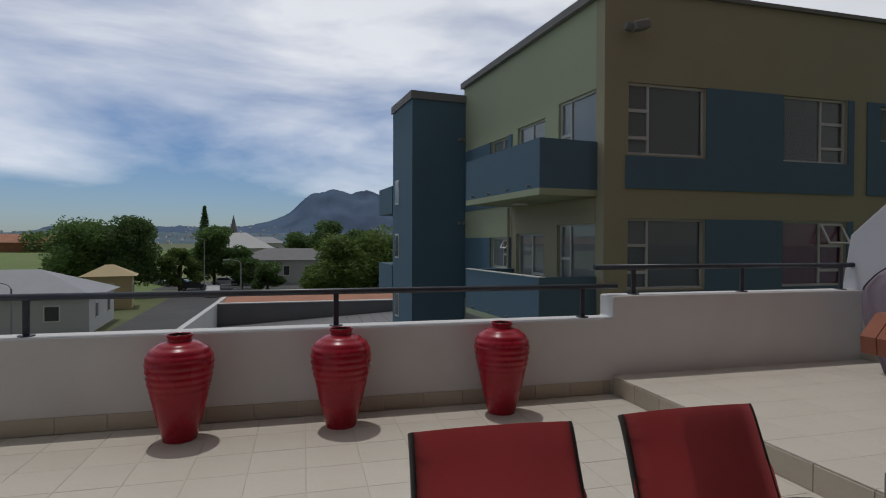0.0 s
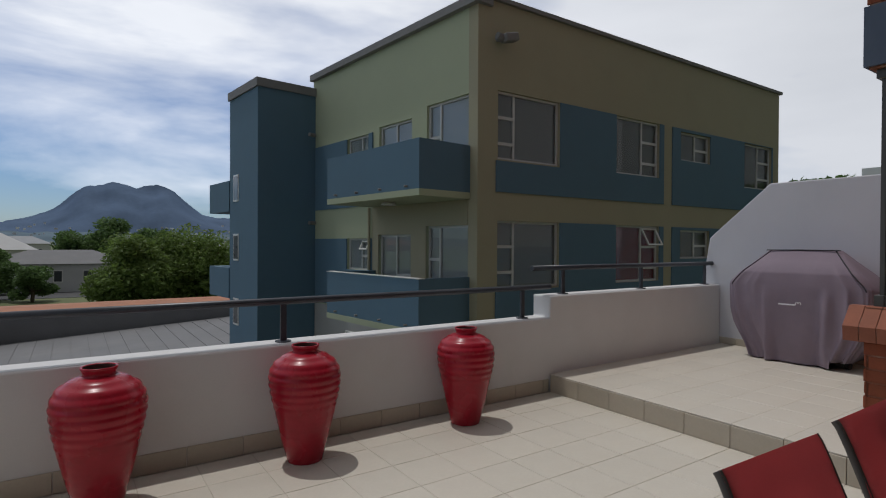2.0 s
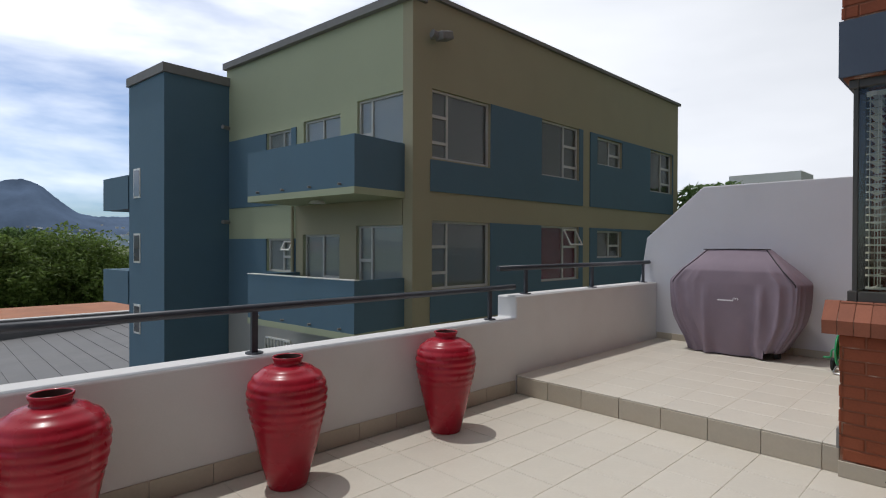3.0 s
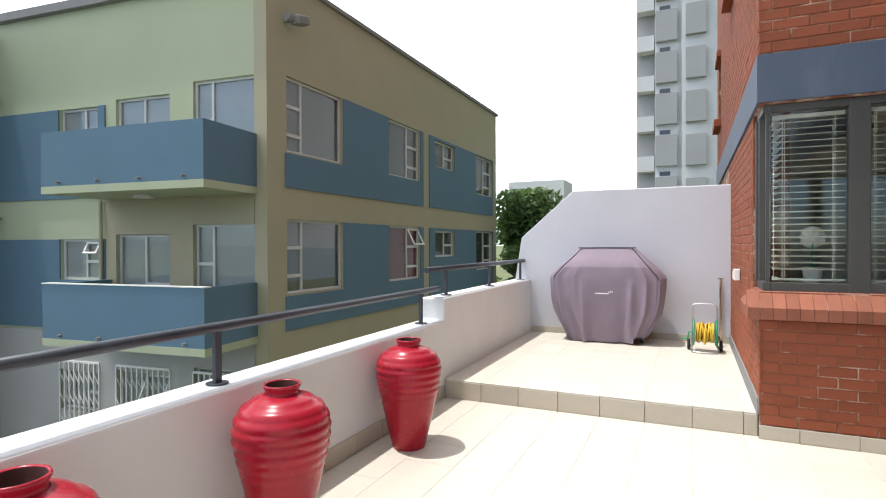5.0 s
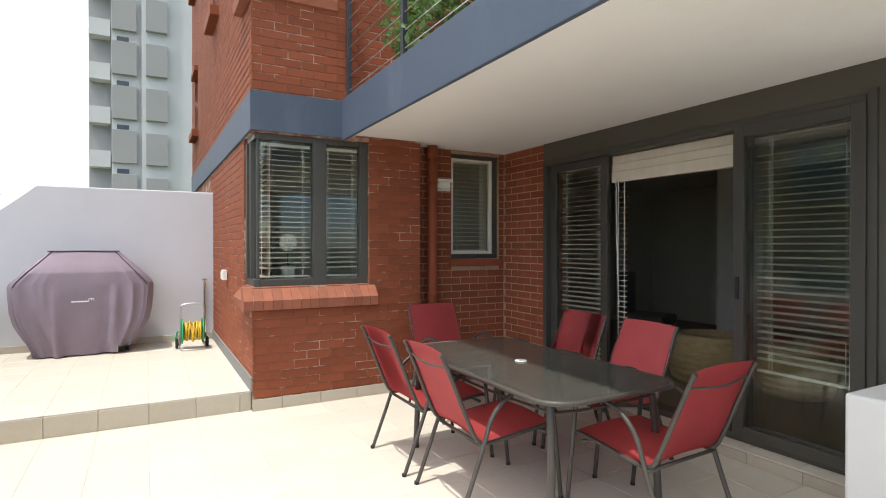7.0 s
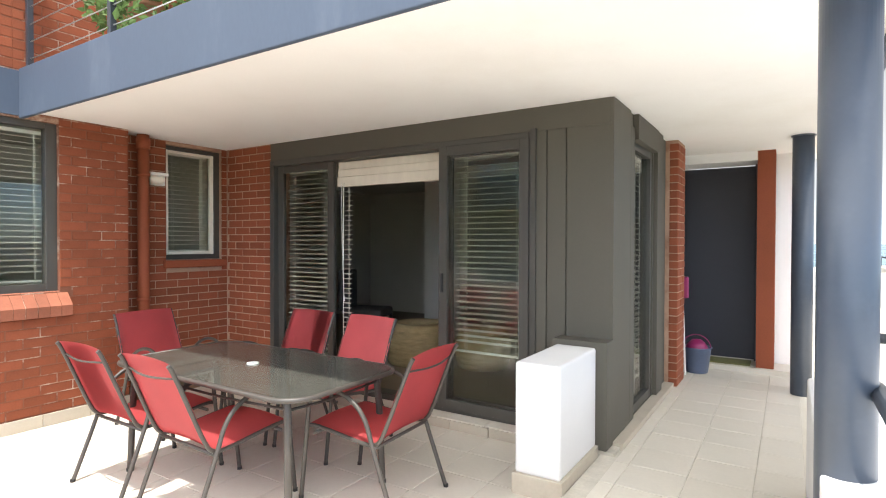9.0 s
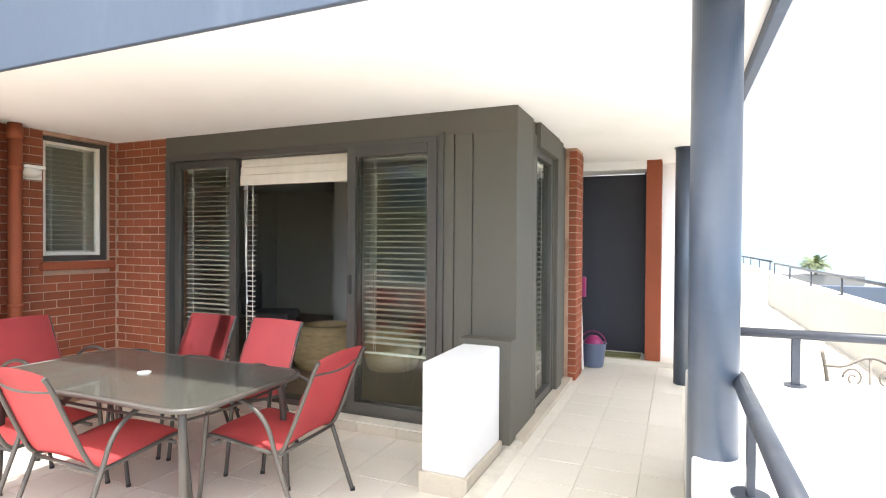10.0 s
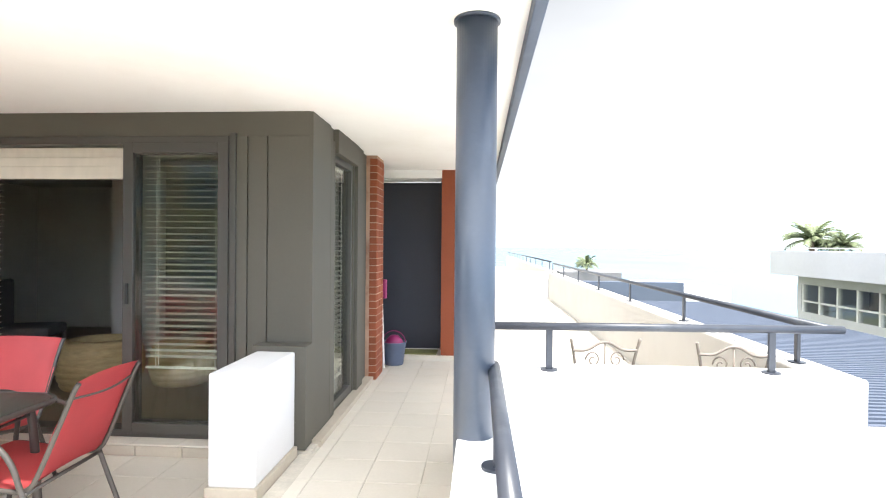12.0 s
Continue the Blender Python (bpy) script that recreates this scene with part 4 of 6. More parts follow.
for sy_ in (1, -1):
    part("brace", tube(smooth_path([(-TL + 0.13, sy_ * (TW - 0.09), 0.62), (0, sy_ * (TW - 0.15), 0.57), (TL - 0.13, sy_ * (TW - 0.09), 0.62)], 3), 0.008, 8), M_FRAME, table)

# covered grill: faceted cloth over a hood and side shelves
grill = thing("grill_cover", "mauve-grey cloth cover over a barbecue by the end wall", "grill cover", pose(5.30, 2.86, PLAT_Z))
sections = [(z, w, w, d) for z, w, d in ((0.0, 0.475, 0.26), (0.08, 0.485, 0.265), (0.16, 0.525, 0.270), (0.25, 0.580, 0.275), (0.38, 0.650, 0.282), (0.52, 0.685, 0.285), (0.68, 0.700, 0.287), (0.79, 0.702, 0.286), (0.825, 0.690, 0.284), (0.93, 0.590, 0.278), (0.955, 0.565, 0.268), (1.06, 0.455, 0.165), (1.165, 0.352, 0.066), (1.18, 0.335, 0.055))]
bm = bmesh.new()
loops = []
NP = 220
cusp = lambda v: 1 - 2 * abs(math.sin(v)) ** 0.55
for z, wl_, wr_, dp in sections:
    lp = []
    for k in range(NP):
        a = k * math.tau / NP
        cs, sn = math.cos(a), math.sin(a)
        e = 0.36
        yy = (wl_ if sn > 0 else wr_) * math.copysign(abs(sn) ** e, sn)
        xx = dp * math.copysign(abs(cs) ** e, cs)
        fold = 0.0
        if z < 0.94:
            amp = 0.044 * (1 - z / 0.95) + 0.012
            fold = amp * (cusp(a * 6 + 0.7 + z * 0.4) * 0.55 + cusp(a * 9.5 + z * 1.6) * 0.30) + 0.01 * noise.noise(Vector((yy * 4, z * 3, xx * 4)))
        if xx < 0:
            fold += 0.03 * math.exp(-((yy - 0.02) / 0.16) ** 2) * (1 if 0.1 < z < 0.7 else 0.3)
            if z < 0.7:
                fold += 0.05 * math.exp(-((yy + 0.30) / 0.05) ** 2) - 0.045 * math.exp(-((yy + 0.22) / 0.05) ** 2) + 0.035 * math.exp(-((yy - 0.24) / 0.035) ** 2) - 0.03 * math.exp(-((yy - 0.17) / 0.05) ** 2)
        hem = 0.02 * math.sin(a * 4 + 0.5) * (1 if z == 0 else 0) + (0.10 if z == 0 and yy < -0.33 else 0)
        lp.append(bm.verts.new((xx * (1 + fold / max(dp, 0.05)), yy * (1 + fold * 0.6), max(z + hem, 0.012 if z == 0 else z))))
    loops.append(lp)
for a, b in zip(loops, loops[1:]):
    for k in range(NP):
        bm.faces.new((a[k], a[(k + 1) % NP], b[(k + 1) % NP], b[k])).smooth = True
bm.faces.new(list(loops[-1]))
cover = part("cover_cloth", bm, M_COVER, grill)
for s in (1, -1):
    edge = [(-d * 0.895, s * w * 0.895, z) for z, w, _, d in sections[7:]]
    part("piping", tube(smooth_path(edge, 1), 0.006, 6), M_PIPING, grill)
part("piping", tube([(-0.066, -0.35, 1.178), (-0.07, 0, 1.182), (-0.066, 0.35, 1.178)], 0.006, 6), M_PIPING, grill)
lx = -0.345
part("print_bar", box(lx - 0.002, lx, -0.06, 0.10, 0.617, 0.631), M_PRINT, grill, "small pale printed lettering")
part("print_mark", tube(smooth_path([(lx, -0.062, 0.625), (lx, -0.062, 0.652), (lx, -0.082, 0.656), (lx, -0.085, 0.63), (lx, -0.088, 0.656), (lx, -0.108, 0.652), (lx, -0.11, 0.63)], 1), 0.003, 6), M_PRINT, grill, "small pale printed mark")
part("wheel", cyl((-0.05, -0.40, 0.05), (-0.05, -0.44, 0.05), 0.05, seg=24), M_BLACK, grill)
part("wheel", cyl((-0.05, 0.40, 0.05), (-0.05, 0.44, 0.05), 0.05, seg=24), M_BLACK, grill)

# hose reel
reel = thing("hose_reel", "green garden hose reel trolley with a yellow hose", "hose reel", pose(4.98, 1.745, PLAT_Z))
part("handle_frame", tube(smooth_path([(0.10, 0.13, 0.03), (0.06, 0.13, 0.30), (0.03, 0.13, 0.50), (0.03, 0.10, 0.54), (0.03, -0.10, 0.54), (0.03, -0.13, 0.50), (0.06, -0.13, 0.30), (0.10, -0.13, 0.03)], 2), 0.010, 8), M_STEEL, reel)
part("base_frame", tube(smooth_path([(0.10, 0.14, 0.05), (-0.12, 0.14, 0.012), (-0.16, 0.10, 0.012), (-0.16, -0.10, 0.012), (-0.12, -0.14, 0.012), (0.10, -0.14, 0.05)], 2), 0.009, 8), M_STEEL, reel)
for s in (1, -1):
    part("reel_flange", lathe([(0.0, 0.0), (0.05, 0.0), (0.052, 0.006), (0.135, 0.006), (0.145, 0.0), (0.150, 0.008), (0.145, 0.018), (0.05, 0.014), (0.0, 0.014)], 32), M_GREENPL, reel).matrix_local = pose(0, s * 0.105, 0.215, rx=-90 * s)
    part("wheel", lathe([(0.0, 0.0), (0.03, 0.0), (0.055, 0.004), (0.062, 0.012), (0.062, 0.026), (0.055, 0.034), (0.0, 0.034)], 28), M_BLACK, reel).matrix_local = pose(0.07, s * 0.15, 0.062, rx=-90 * s)
coil = []
for i in range(220):
    a = i * 0.40
    lay = i / 220
    rr = 0.078 + 0.034 * lay
    coil.append((rr * math.cos(a), 0.085 * math.sin(a * 0.155), 0.215 + rr * math.sin(a)))
part("hose", tube(coil, 0.011, 7), M_HOSE, reel, "coiled yellow hose")
part("hose_end", tube(smooth_path([(-0.11, 0.0, 0.25), (-0.135, 0.0, 0.20), (-0.12, 0.005, 0.10)], 2), 0.012, 8), M_HOSE, reel)
part("crank", tube(smooth_path([(0, 0.13, 0.215), (0, 0.17, 0.215), (0.02, 0.175, 0.13), (0.02, 0.24, 0.13)], 1), 0.009, 8), M_GREENPL, reel)
feed = single("feed_hose", tube(smooth_path([(5.56, 1.56, 0.90), (5.54, 1.57, 0.80), (5.55, 1.55, 0.50), (5.40, 1.56, 0.26), (5.20, 1.58, 0.22), (5.02, 1.60, 0.34)], 3), 0.009, 7), M_BRASS, "thin brown feed hose from tap to reel", "hose")
tap = thing("garden_tap", "worn brass garden tap on the end wall", "tap", pose(5.615, 1.56, 0.93))
part("spout", tube(smooth_path([(0.0, 0, 0), (-0.06, 0, 0.005), (-0.07, 0, -0.04)], 2), 0.011, 8), M_BRASS, tap)
part("tap_handle", box(-0.055, -0.045, -0.03, 0.03, 0.03, 0.045, 0.003), M_BRASS, tap)
part("stem", cyl((-0.05, 0, 0.0), (-0.05, 0, 0.035), 0.007, seg=10), M_BRASS, tap)
part("supply_pipe", cyl((-0.012, 0.0, -0.75), (-0.012, 0.0, 0.0), 0.009, seg=10), M_BRASS, tap)
socket = thing("outdoor_socket", "white plastic outdoor socket box on brick", "socket", pose(4.17, BRICK_Y + 0.006, 1.09))
part("box_body", box(-0.05, 0.05, -0.002, 0.05, -0.055, 0.055, 0.006), M_WHITEPL, socket)
part("flap", box(-0.042, 0.042, 0.05, 0.058, -0.045, 0.035, 0.004), M_WHITEPL, socket)

# downpipe and wall lamp
pipe = thing("downpipe", "rust-red painted downpipe in the brick recess", "downpipe", pose(2.705, -0.345, 0.0))
part("pipe", cyl((0, 0, 0.005), (0, 0, CEIL_Z - 0.002), 0.052, seg=28), M_BRICK_PAINT, pipe)
part("collar", cyl((0, 0, 2.30), (0, 0, 2.40), 0.060, seg=28), M_BRICK_PAINT, pipe)
for z in (0.9, 2.05):
    part("bracket", lathe([(0.053, z), (0.058, z), (0.058, z + 0.03), (0.053, z + 0.03)], 24), M_BRICK_PAINT, pipe)
for o in pipe.children:
    for f in o.data.polygons:
        f.use_smooth = len(f.vertices) == 4
lamp = thing("wall_lamp", "white half-round bulkhead wall lamp on brick", "lamp", pose(NICHE_X, -0.50, 2.045))
part("back_plate", box(-0.03, 0.003, -0.095, 0.095, -0.06, 0.06, 0.006), M_WHITEPL, lamp)
lb = bmesh.new()
bmesh.ops.create_uvsphere(lb, u_segments=24, v_segments=14, radius=1.0)
bmesh.ops.transform(lb, matrix=Matrix.Translation((-0.03, 0, 0)) @ Matrix.Diagonal((0.07, 0.085, 0.052, 1)), verts=lb.verts)
for f in lb.faces:
    f.smooth = True
part("diffuser", lb, M_BLIND, lamp, "ribbed milky diffuser")
part("hood", box(-0.10, 0.0, -0.092, 0.092, 0.028, 0.060, 0.012), M_WHITEPL, lamp)

# passage things
bucket = thing("bucket", "blue-grey plastic bucket with cleaning things", "bucket", pose(-1.50, -3.98, PASS_Z))
part("pail", lathe([(0.0, 0.005), (0.105, 0.005), (0.11, 0.01), (0.14, 0.26), (0.15, 0.27), (0.148, 0.278), (0.136, 0.27), (0.10, 0.02), (0.0, 0.018)], 28), M_BUCKET, bucket)
part("bail", tube([(0.14 * math.cos(a), 0.03, 0.27 + 0.14 * math.sin(a)) for a in [i * math.pi / 12 for i in range(13)]], 0.005, 6), M_PINK, bucket, "magenta handle")
part("cloth", lathe([(0.0, 0.36), (0.05, 0.35), (0.09, 0.31), (0.12, 0.26), (0.10, 0.24), (0.0, 0.24)], 14), M_PINK, bucket, "magenta cloth")
mop = thing("mop", "mop with a magenta head leaning on the brick pier", "mop", pose(-1.425, -3.70, PASS_Z))
part("stick", cyl((0, 0, 0.02), (0.035, 0.03, 1.10), 0.011, seg=10), M_WHITEPL, mop)
part("head", box(-0.03, 0.035, -0.01, 0.05, 0.82, 1.04, 0.012), M_PINK, mop)
single("door_mat", box(-1.98, -1.45, -4.62, -4.32, 0.116, 0.128, 0.004), M_MAT, "olive and yellow door mat before the front door", "door mat")

# living room things seen through the open door
basket_prof = []
for i in range(46):
    t = i / 45
    basket_prof.append((0.30 + 0.085 * math.sin(math.pi * (0.12 + 0.80 * t)) + 0.011 * abs(math.sin(t * math.pi * 7)), t * 0.46))
single("wicker_basket", lathe([(0.0, 0.0)] + basket_prof + [(0.26, 0.47), (0.24, 0.44), (0.22, 0.12), (0.0, 0.10)], 40), M_WICKER, "round woven straw basket on the living room floor", "basket", m=pose(1.28, -2.75, 0.062))
single("wicker_basket", lathe([(0.0, 0.0)] + [(r * 0.8, z * 0.9) for r, z in basket_prof] + [(0.20, 0.40), (0.0, 0.10)], 40), M_WICKER, "smaller round woven straw basket on the living room floor", "basket", m=pose(0.55, -2.95, 0.062))
# chair coloured as a dark silhouette, shade included
armch = thing("armchair", "chair in the dim living room, coloured dark as a silhouette", "chair", pose(2.6, -3.4, 0.062, rz=200))
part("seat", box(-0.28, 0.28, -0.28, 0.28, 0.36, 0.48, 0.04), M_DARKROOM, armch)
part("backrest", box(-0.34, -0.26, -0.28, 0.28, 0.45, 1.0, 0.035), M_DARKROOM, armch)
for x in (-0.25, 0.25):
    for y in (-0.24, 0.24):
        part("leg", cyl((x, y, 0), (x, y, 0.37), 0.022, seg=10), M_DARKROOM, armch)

flower = thing("flower", "white artificial flower standing behind the corner window blind", "flower", pose(2.86, 1.08, 1.10))
part("pot", lathe([(0, 0), (0.05, 0), (0.065, 0.11), (0.07, 0.12), (0.058, 0.115), (0, 0.10)], 20), M_WHITEPL, flower)
part("stem", tube([(0, 0, 0.1), (-0.02, 0.01, 0.2), (-0.03, 0.0, 0.32)], 0.006, 6), M_GREENPL, flower)
petal_mesh = bmesh.new()
for k in range(9):
    a = k * 2.4
    add_box(petal_mesh, 0.0, 0.085, -0.032, 0.032, -0.004, 0.004, 0.0035, Matrix.Translation((-0.04, 0, 0.34)) @ Matrix.Rotation(math.pi / 2, 4, "Y") @ Matrix.Rotation(a, 4, "Z") @ Matrix.Rotation(radians(-25), 4, "Y"))
part("petals", petal_mesh, M_WHITEPL, flower, "white petals")
structure("trim_bay_ledge", box(BRICK_X + 0.16, 3.05, 0.30, BRICK_Y - 0.26, 1.02, 1.098), M_ROOM, "inner window ledge", "trim")

# ---- balcony above: cable rail and shrub ----
cab = thing("cable_railing", "grey steel cable railing of the upper balcony", "railing", pose(BRICK_X - 0.05, SLAB_Y - 0.06, FASCIA_TOP - 0.02))
for i in range(5):
    part("post", box(-0.02 - i * 1.2, 0.02 - i * 1.2, -0.02, 0.02, 0, 1.05, 0.003), M_RAIL, cab)
for k in range(7):
    part("cable", cyl((0.04, 0, 0.10 + k * 0.13), (-5.2, 0, 0.10 + k * 0.13), 0.004, seg=6), M_STEEL, cab)
part("top_rail", tube([(0.05, 0, 1.06), (-2.6, 0, 1.06), (-5.2, 0, 1.06)], 0.022, 10), M_RAIL, cab)


def leaf_cloud(bm, centre, size, count, leaf, rnd):
    """Many small bent leaves scattered in an uneven clump."""
    c = Vector(centre)
    for _ in range(count):
        d = Vector((rnd.gauss(0, 1), rnd.gauss(0, 1), rnd.gauss(0, 1))).normalized()
        r = rnd.random() ** 0.4
        p = c + Vector((d.x * size[0], d.y * size[1], d.z * size[2])) * r
        u = Vector((rnd.gauss(0, 1), rnd.gauss(0, 1), rnd.gauss(0, 0.6))).normalized()
        v = u.orthogonal().normalized()
        v.rotate(Matrix.Rotation(rnd.random() * 6.28, 3, u))
        n = u.cross(v)
        l = leaf * (0.6 + 0.8 * rnd.random())
        a, b, e, f = bm.verts.new(p - u * l), bm.verts.new(p + v * l * 0.45 + n * l * 0.15), bm.verts.new(p + u * l), bm.verts.new(p - v * l * 0.45 + n * l * 0.15)
        bm.faces.new((a, b, e, f))


rnd = random.Random(5)
shrub = thing("shrub", "green leafy shrub behind the upper balcony rail", "plant", pose(1.35, 0.30, FASCIA_TOP - 0.02))
part("pot", lathe([(0, 0), (0.14, 0), (0.18, 0.28), (0.19, 0.30), (0.165, 0.29), (0.0, 0.26)], 20), M_TERRA, shrub)
part("stems", cyl((0, 0, 0.2), (0, 0.03, 0.7), 0.03, 0.015, 8), M_BARK, shrub)
lb = bmesh.new()
for c in ((0, 0.05, 0.75), (0.3, 0.10, 0.45), (-0.35, 0.08, 0.6), (-0.1, 0.14, 0.25), (0.1, 0.05, 1.05), (-0.6, 0.08, 0.4)):
    leaf_cloud(lb, c, (0.32, 0.22, 0.30), 420, 0.035, rnd)
part("leaves", lb, M_LEAF, shrub)

# ---- neighbouring apartment building ----
NB = Vector((5.143, 8.30, 0.0))
SKEW = math.atan2(0.104, 0.995)
GROUND_Z = -6.0
ROOF_Z = 6.02
building = thing("apartment_building", "three-storey khaki and teal apartment building with balconies", "building", kind="structure")
FLOORS = (2.4, -0.1, -2.6)
front_holes = []
for i, fz in enumerate(FLOORS):
    for x0, x1, z0, z1 in ((5.63, 7.31, 0.63, 1.95), (9.11, 10.76, 0.63, 1.95), (11.62, 13.0, 1.15, 1.88), (14.75, 16.38, 0.65, 1.93)):
        front_holes.append((x0, x1, fz + z0, fz + z1))
FX0, FX1 = NB.x, 16.83
part("wall", pierced("y", NB.y, NB.y + 0.25, FX0, FX1, GROUND_Z, ROOF_Z, front_holes), M_OLIVE, building, "khaki rendered front wall")
for i, fz in enumerate(FLOORS):
    for x0, x1 in ((5.58, 10.92), (11.28, 16.42)):
        hs = [h for h in front_holes if h[0] >= x0 and h[1] <= x1 and abs(h[2] - fz) < 1.5]
        zz = fz + 1.95
        cut = hs if x0 > 11 else hs + [(5.0, 7.31, fz + 0.6, fz + 2.0)]
        part("teal_panel", pierced("y", NB.y - 0.03, NB.y - 0.002, x0, x1, fz + 0.0, zz, cut), M_TEAL, building, "teal painted panel between windows")
part("coping", box(FX0 - 0.12, FX1 + 0.08, NB.y - 0.07, NB.y + 0.3, ROOF_Z, ROOF_Z + 0.08), M_COPING, building)
part("end_wall", box(FX1 - 0.25, FX1, NB.y + 0.25, NB.y + 12, GROUND_Z, ROOF_Z), M_SAGE, building)
part("roof", box(FX0 + 0.3, FX1, NB.y + 0.25, NB.y + 14, ROOF_Z - 0.6, ROOF_Z - 0.45), M_FLATROOF, building)


def casement(parent, x0, x1, z0, z1, m, split, left, curtain, rows=3, opened=False):
    """A white-framed window in the plane across local y (facing -y), with a fixed light and a column of small ones."""
    w = part("window", bmesh.new(), M_WINFRAME, parent)
    t = 0.045
    bars = frame_bars(x0, x1, z0, z1, t, 0.06, 0.12)
    xm = x0 + (x1 - x0) * (split if left else 1 - split)
    bars.append(box(xm - t / 2, xm + t / 2, 0.06, 0.12, z0 + t, z1 - t))
    a, b = (x0 + t, xm - t / 2) if left else (xm + t / 2, x1 - t)
    for c in (0.24, 0.62) if rows == 3 else (0.45,):
        z = z0 + (z1 - z0) * c
        bars.append(box(a, b, 0.06, 0.12, z - 0.03, z + 0.03))
    for bar in bars:
        part("frame_bar", bar, M_WINFRAME, w)
    part("pane", box(x0 + t, x1 - t, 0.085, 0.09, z0 + t, z1 - t), M_GLASS_FAR, w).visible_shadow = False
    part("curtain", box(x0 + t, x1 - t, 0.105, 0.118, z0 + t, z1 - t), curtain, w)
    if opened:
        zt, zb = z1 - 0.05, z0 + (z1 - z0) * 0.62
        swing = Matrix.Translation((0, 0.05, zt)) @ Matrix.Rotation(radians(-28), 4, "X") @ Matrix.Translation((0, 0, -zt))
        for bar in frame_bars(a, b, zb, zt, 0.035, 0.0, 0.03):
            bmesh.ops.transform(bar, matrix=swing, verts=bar.verts)
            part("sash_bar", bar, M_WHITEPL, w)
    if m:
        w.matrix_local = m
    return w


for i, fz in enumerate(FLOORS):
    casement(building, 5.63, 7.31, fz + 0.63, fz + 1.95, pose(0, NB.y, 0), 0.27, True, M_CURTAIN)
    casement(building, 9.11, 10.76, fz + 0.63, fz + 1.95, pose(0, NB.y, 0), 0.38, False, M_REDCURTAIN if i == 1 else M_CURTAIN, opened=(i == 1))
    casement(building, 11.62, 13.0, fz + 1.15, fz + 1.88, pose(0, NB.y, 0), 0.45, False, M_CURTAIN, rows=2)
    # here the curtain slab is coloured dark as an unlit room
    casement(building, 14.75, 16.38, fz + 0.65, fz + 1.93, pose(0, NB.y, 0), 0.45, False, M_DARKROOM)

# side wing: local x runs along the wall away from the corner, local y points into the building
SIDE = Matrix.Translation(NB) @ Matrix.Rotation(math.pi / 2 + SKEW, 4, "Z") @ Matrix.Diagonal((1, -1, 1, 1))
side_m = Matrix.Translation(NB) @ Matrix.Rotation(math.pi / 2 + SKEW, 4, "Z")


def flip(bm):
    bmesh.ops.transform(bm, matrix=SIDE, verts=bm.verts)
    bmesh.ops.reverse_faces(bm, faces=bm.faces)
    return bm


side_holes = []
for i, fz in enumerate(FLOORS):
    side_holes += [(0.19, 1.52, fz + 0.05, fz + 1.86), (2.04, 3.30, fz + 0.05, fz + 1.70), (3.72, 4.74, fz + 0.85, fz + 1.62)]
part("side_wall", flip(pierced("y", 0.0, 0.25, 0.25, 6.6, GROUND_Z, ROOF_Z - 0.14, side_holes)), M_SAGE, building, "sage rendered side wall")
part("side_coping", flip(box(-0.1, 6.6, -0.12, 0.3, ROOF_Z - 0.14, ROOF_Z + 0.02)), M_COPING, building)
part("corner_pier", flip(box(0.0, 0.25, 0.0, 0.25, GROUND_Z, ROOF_Z - 0.14)), M_OLIVE, building)
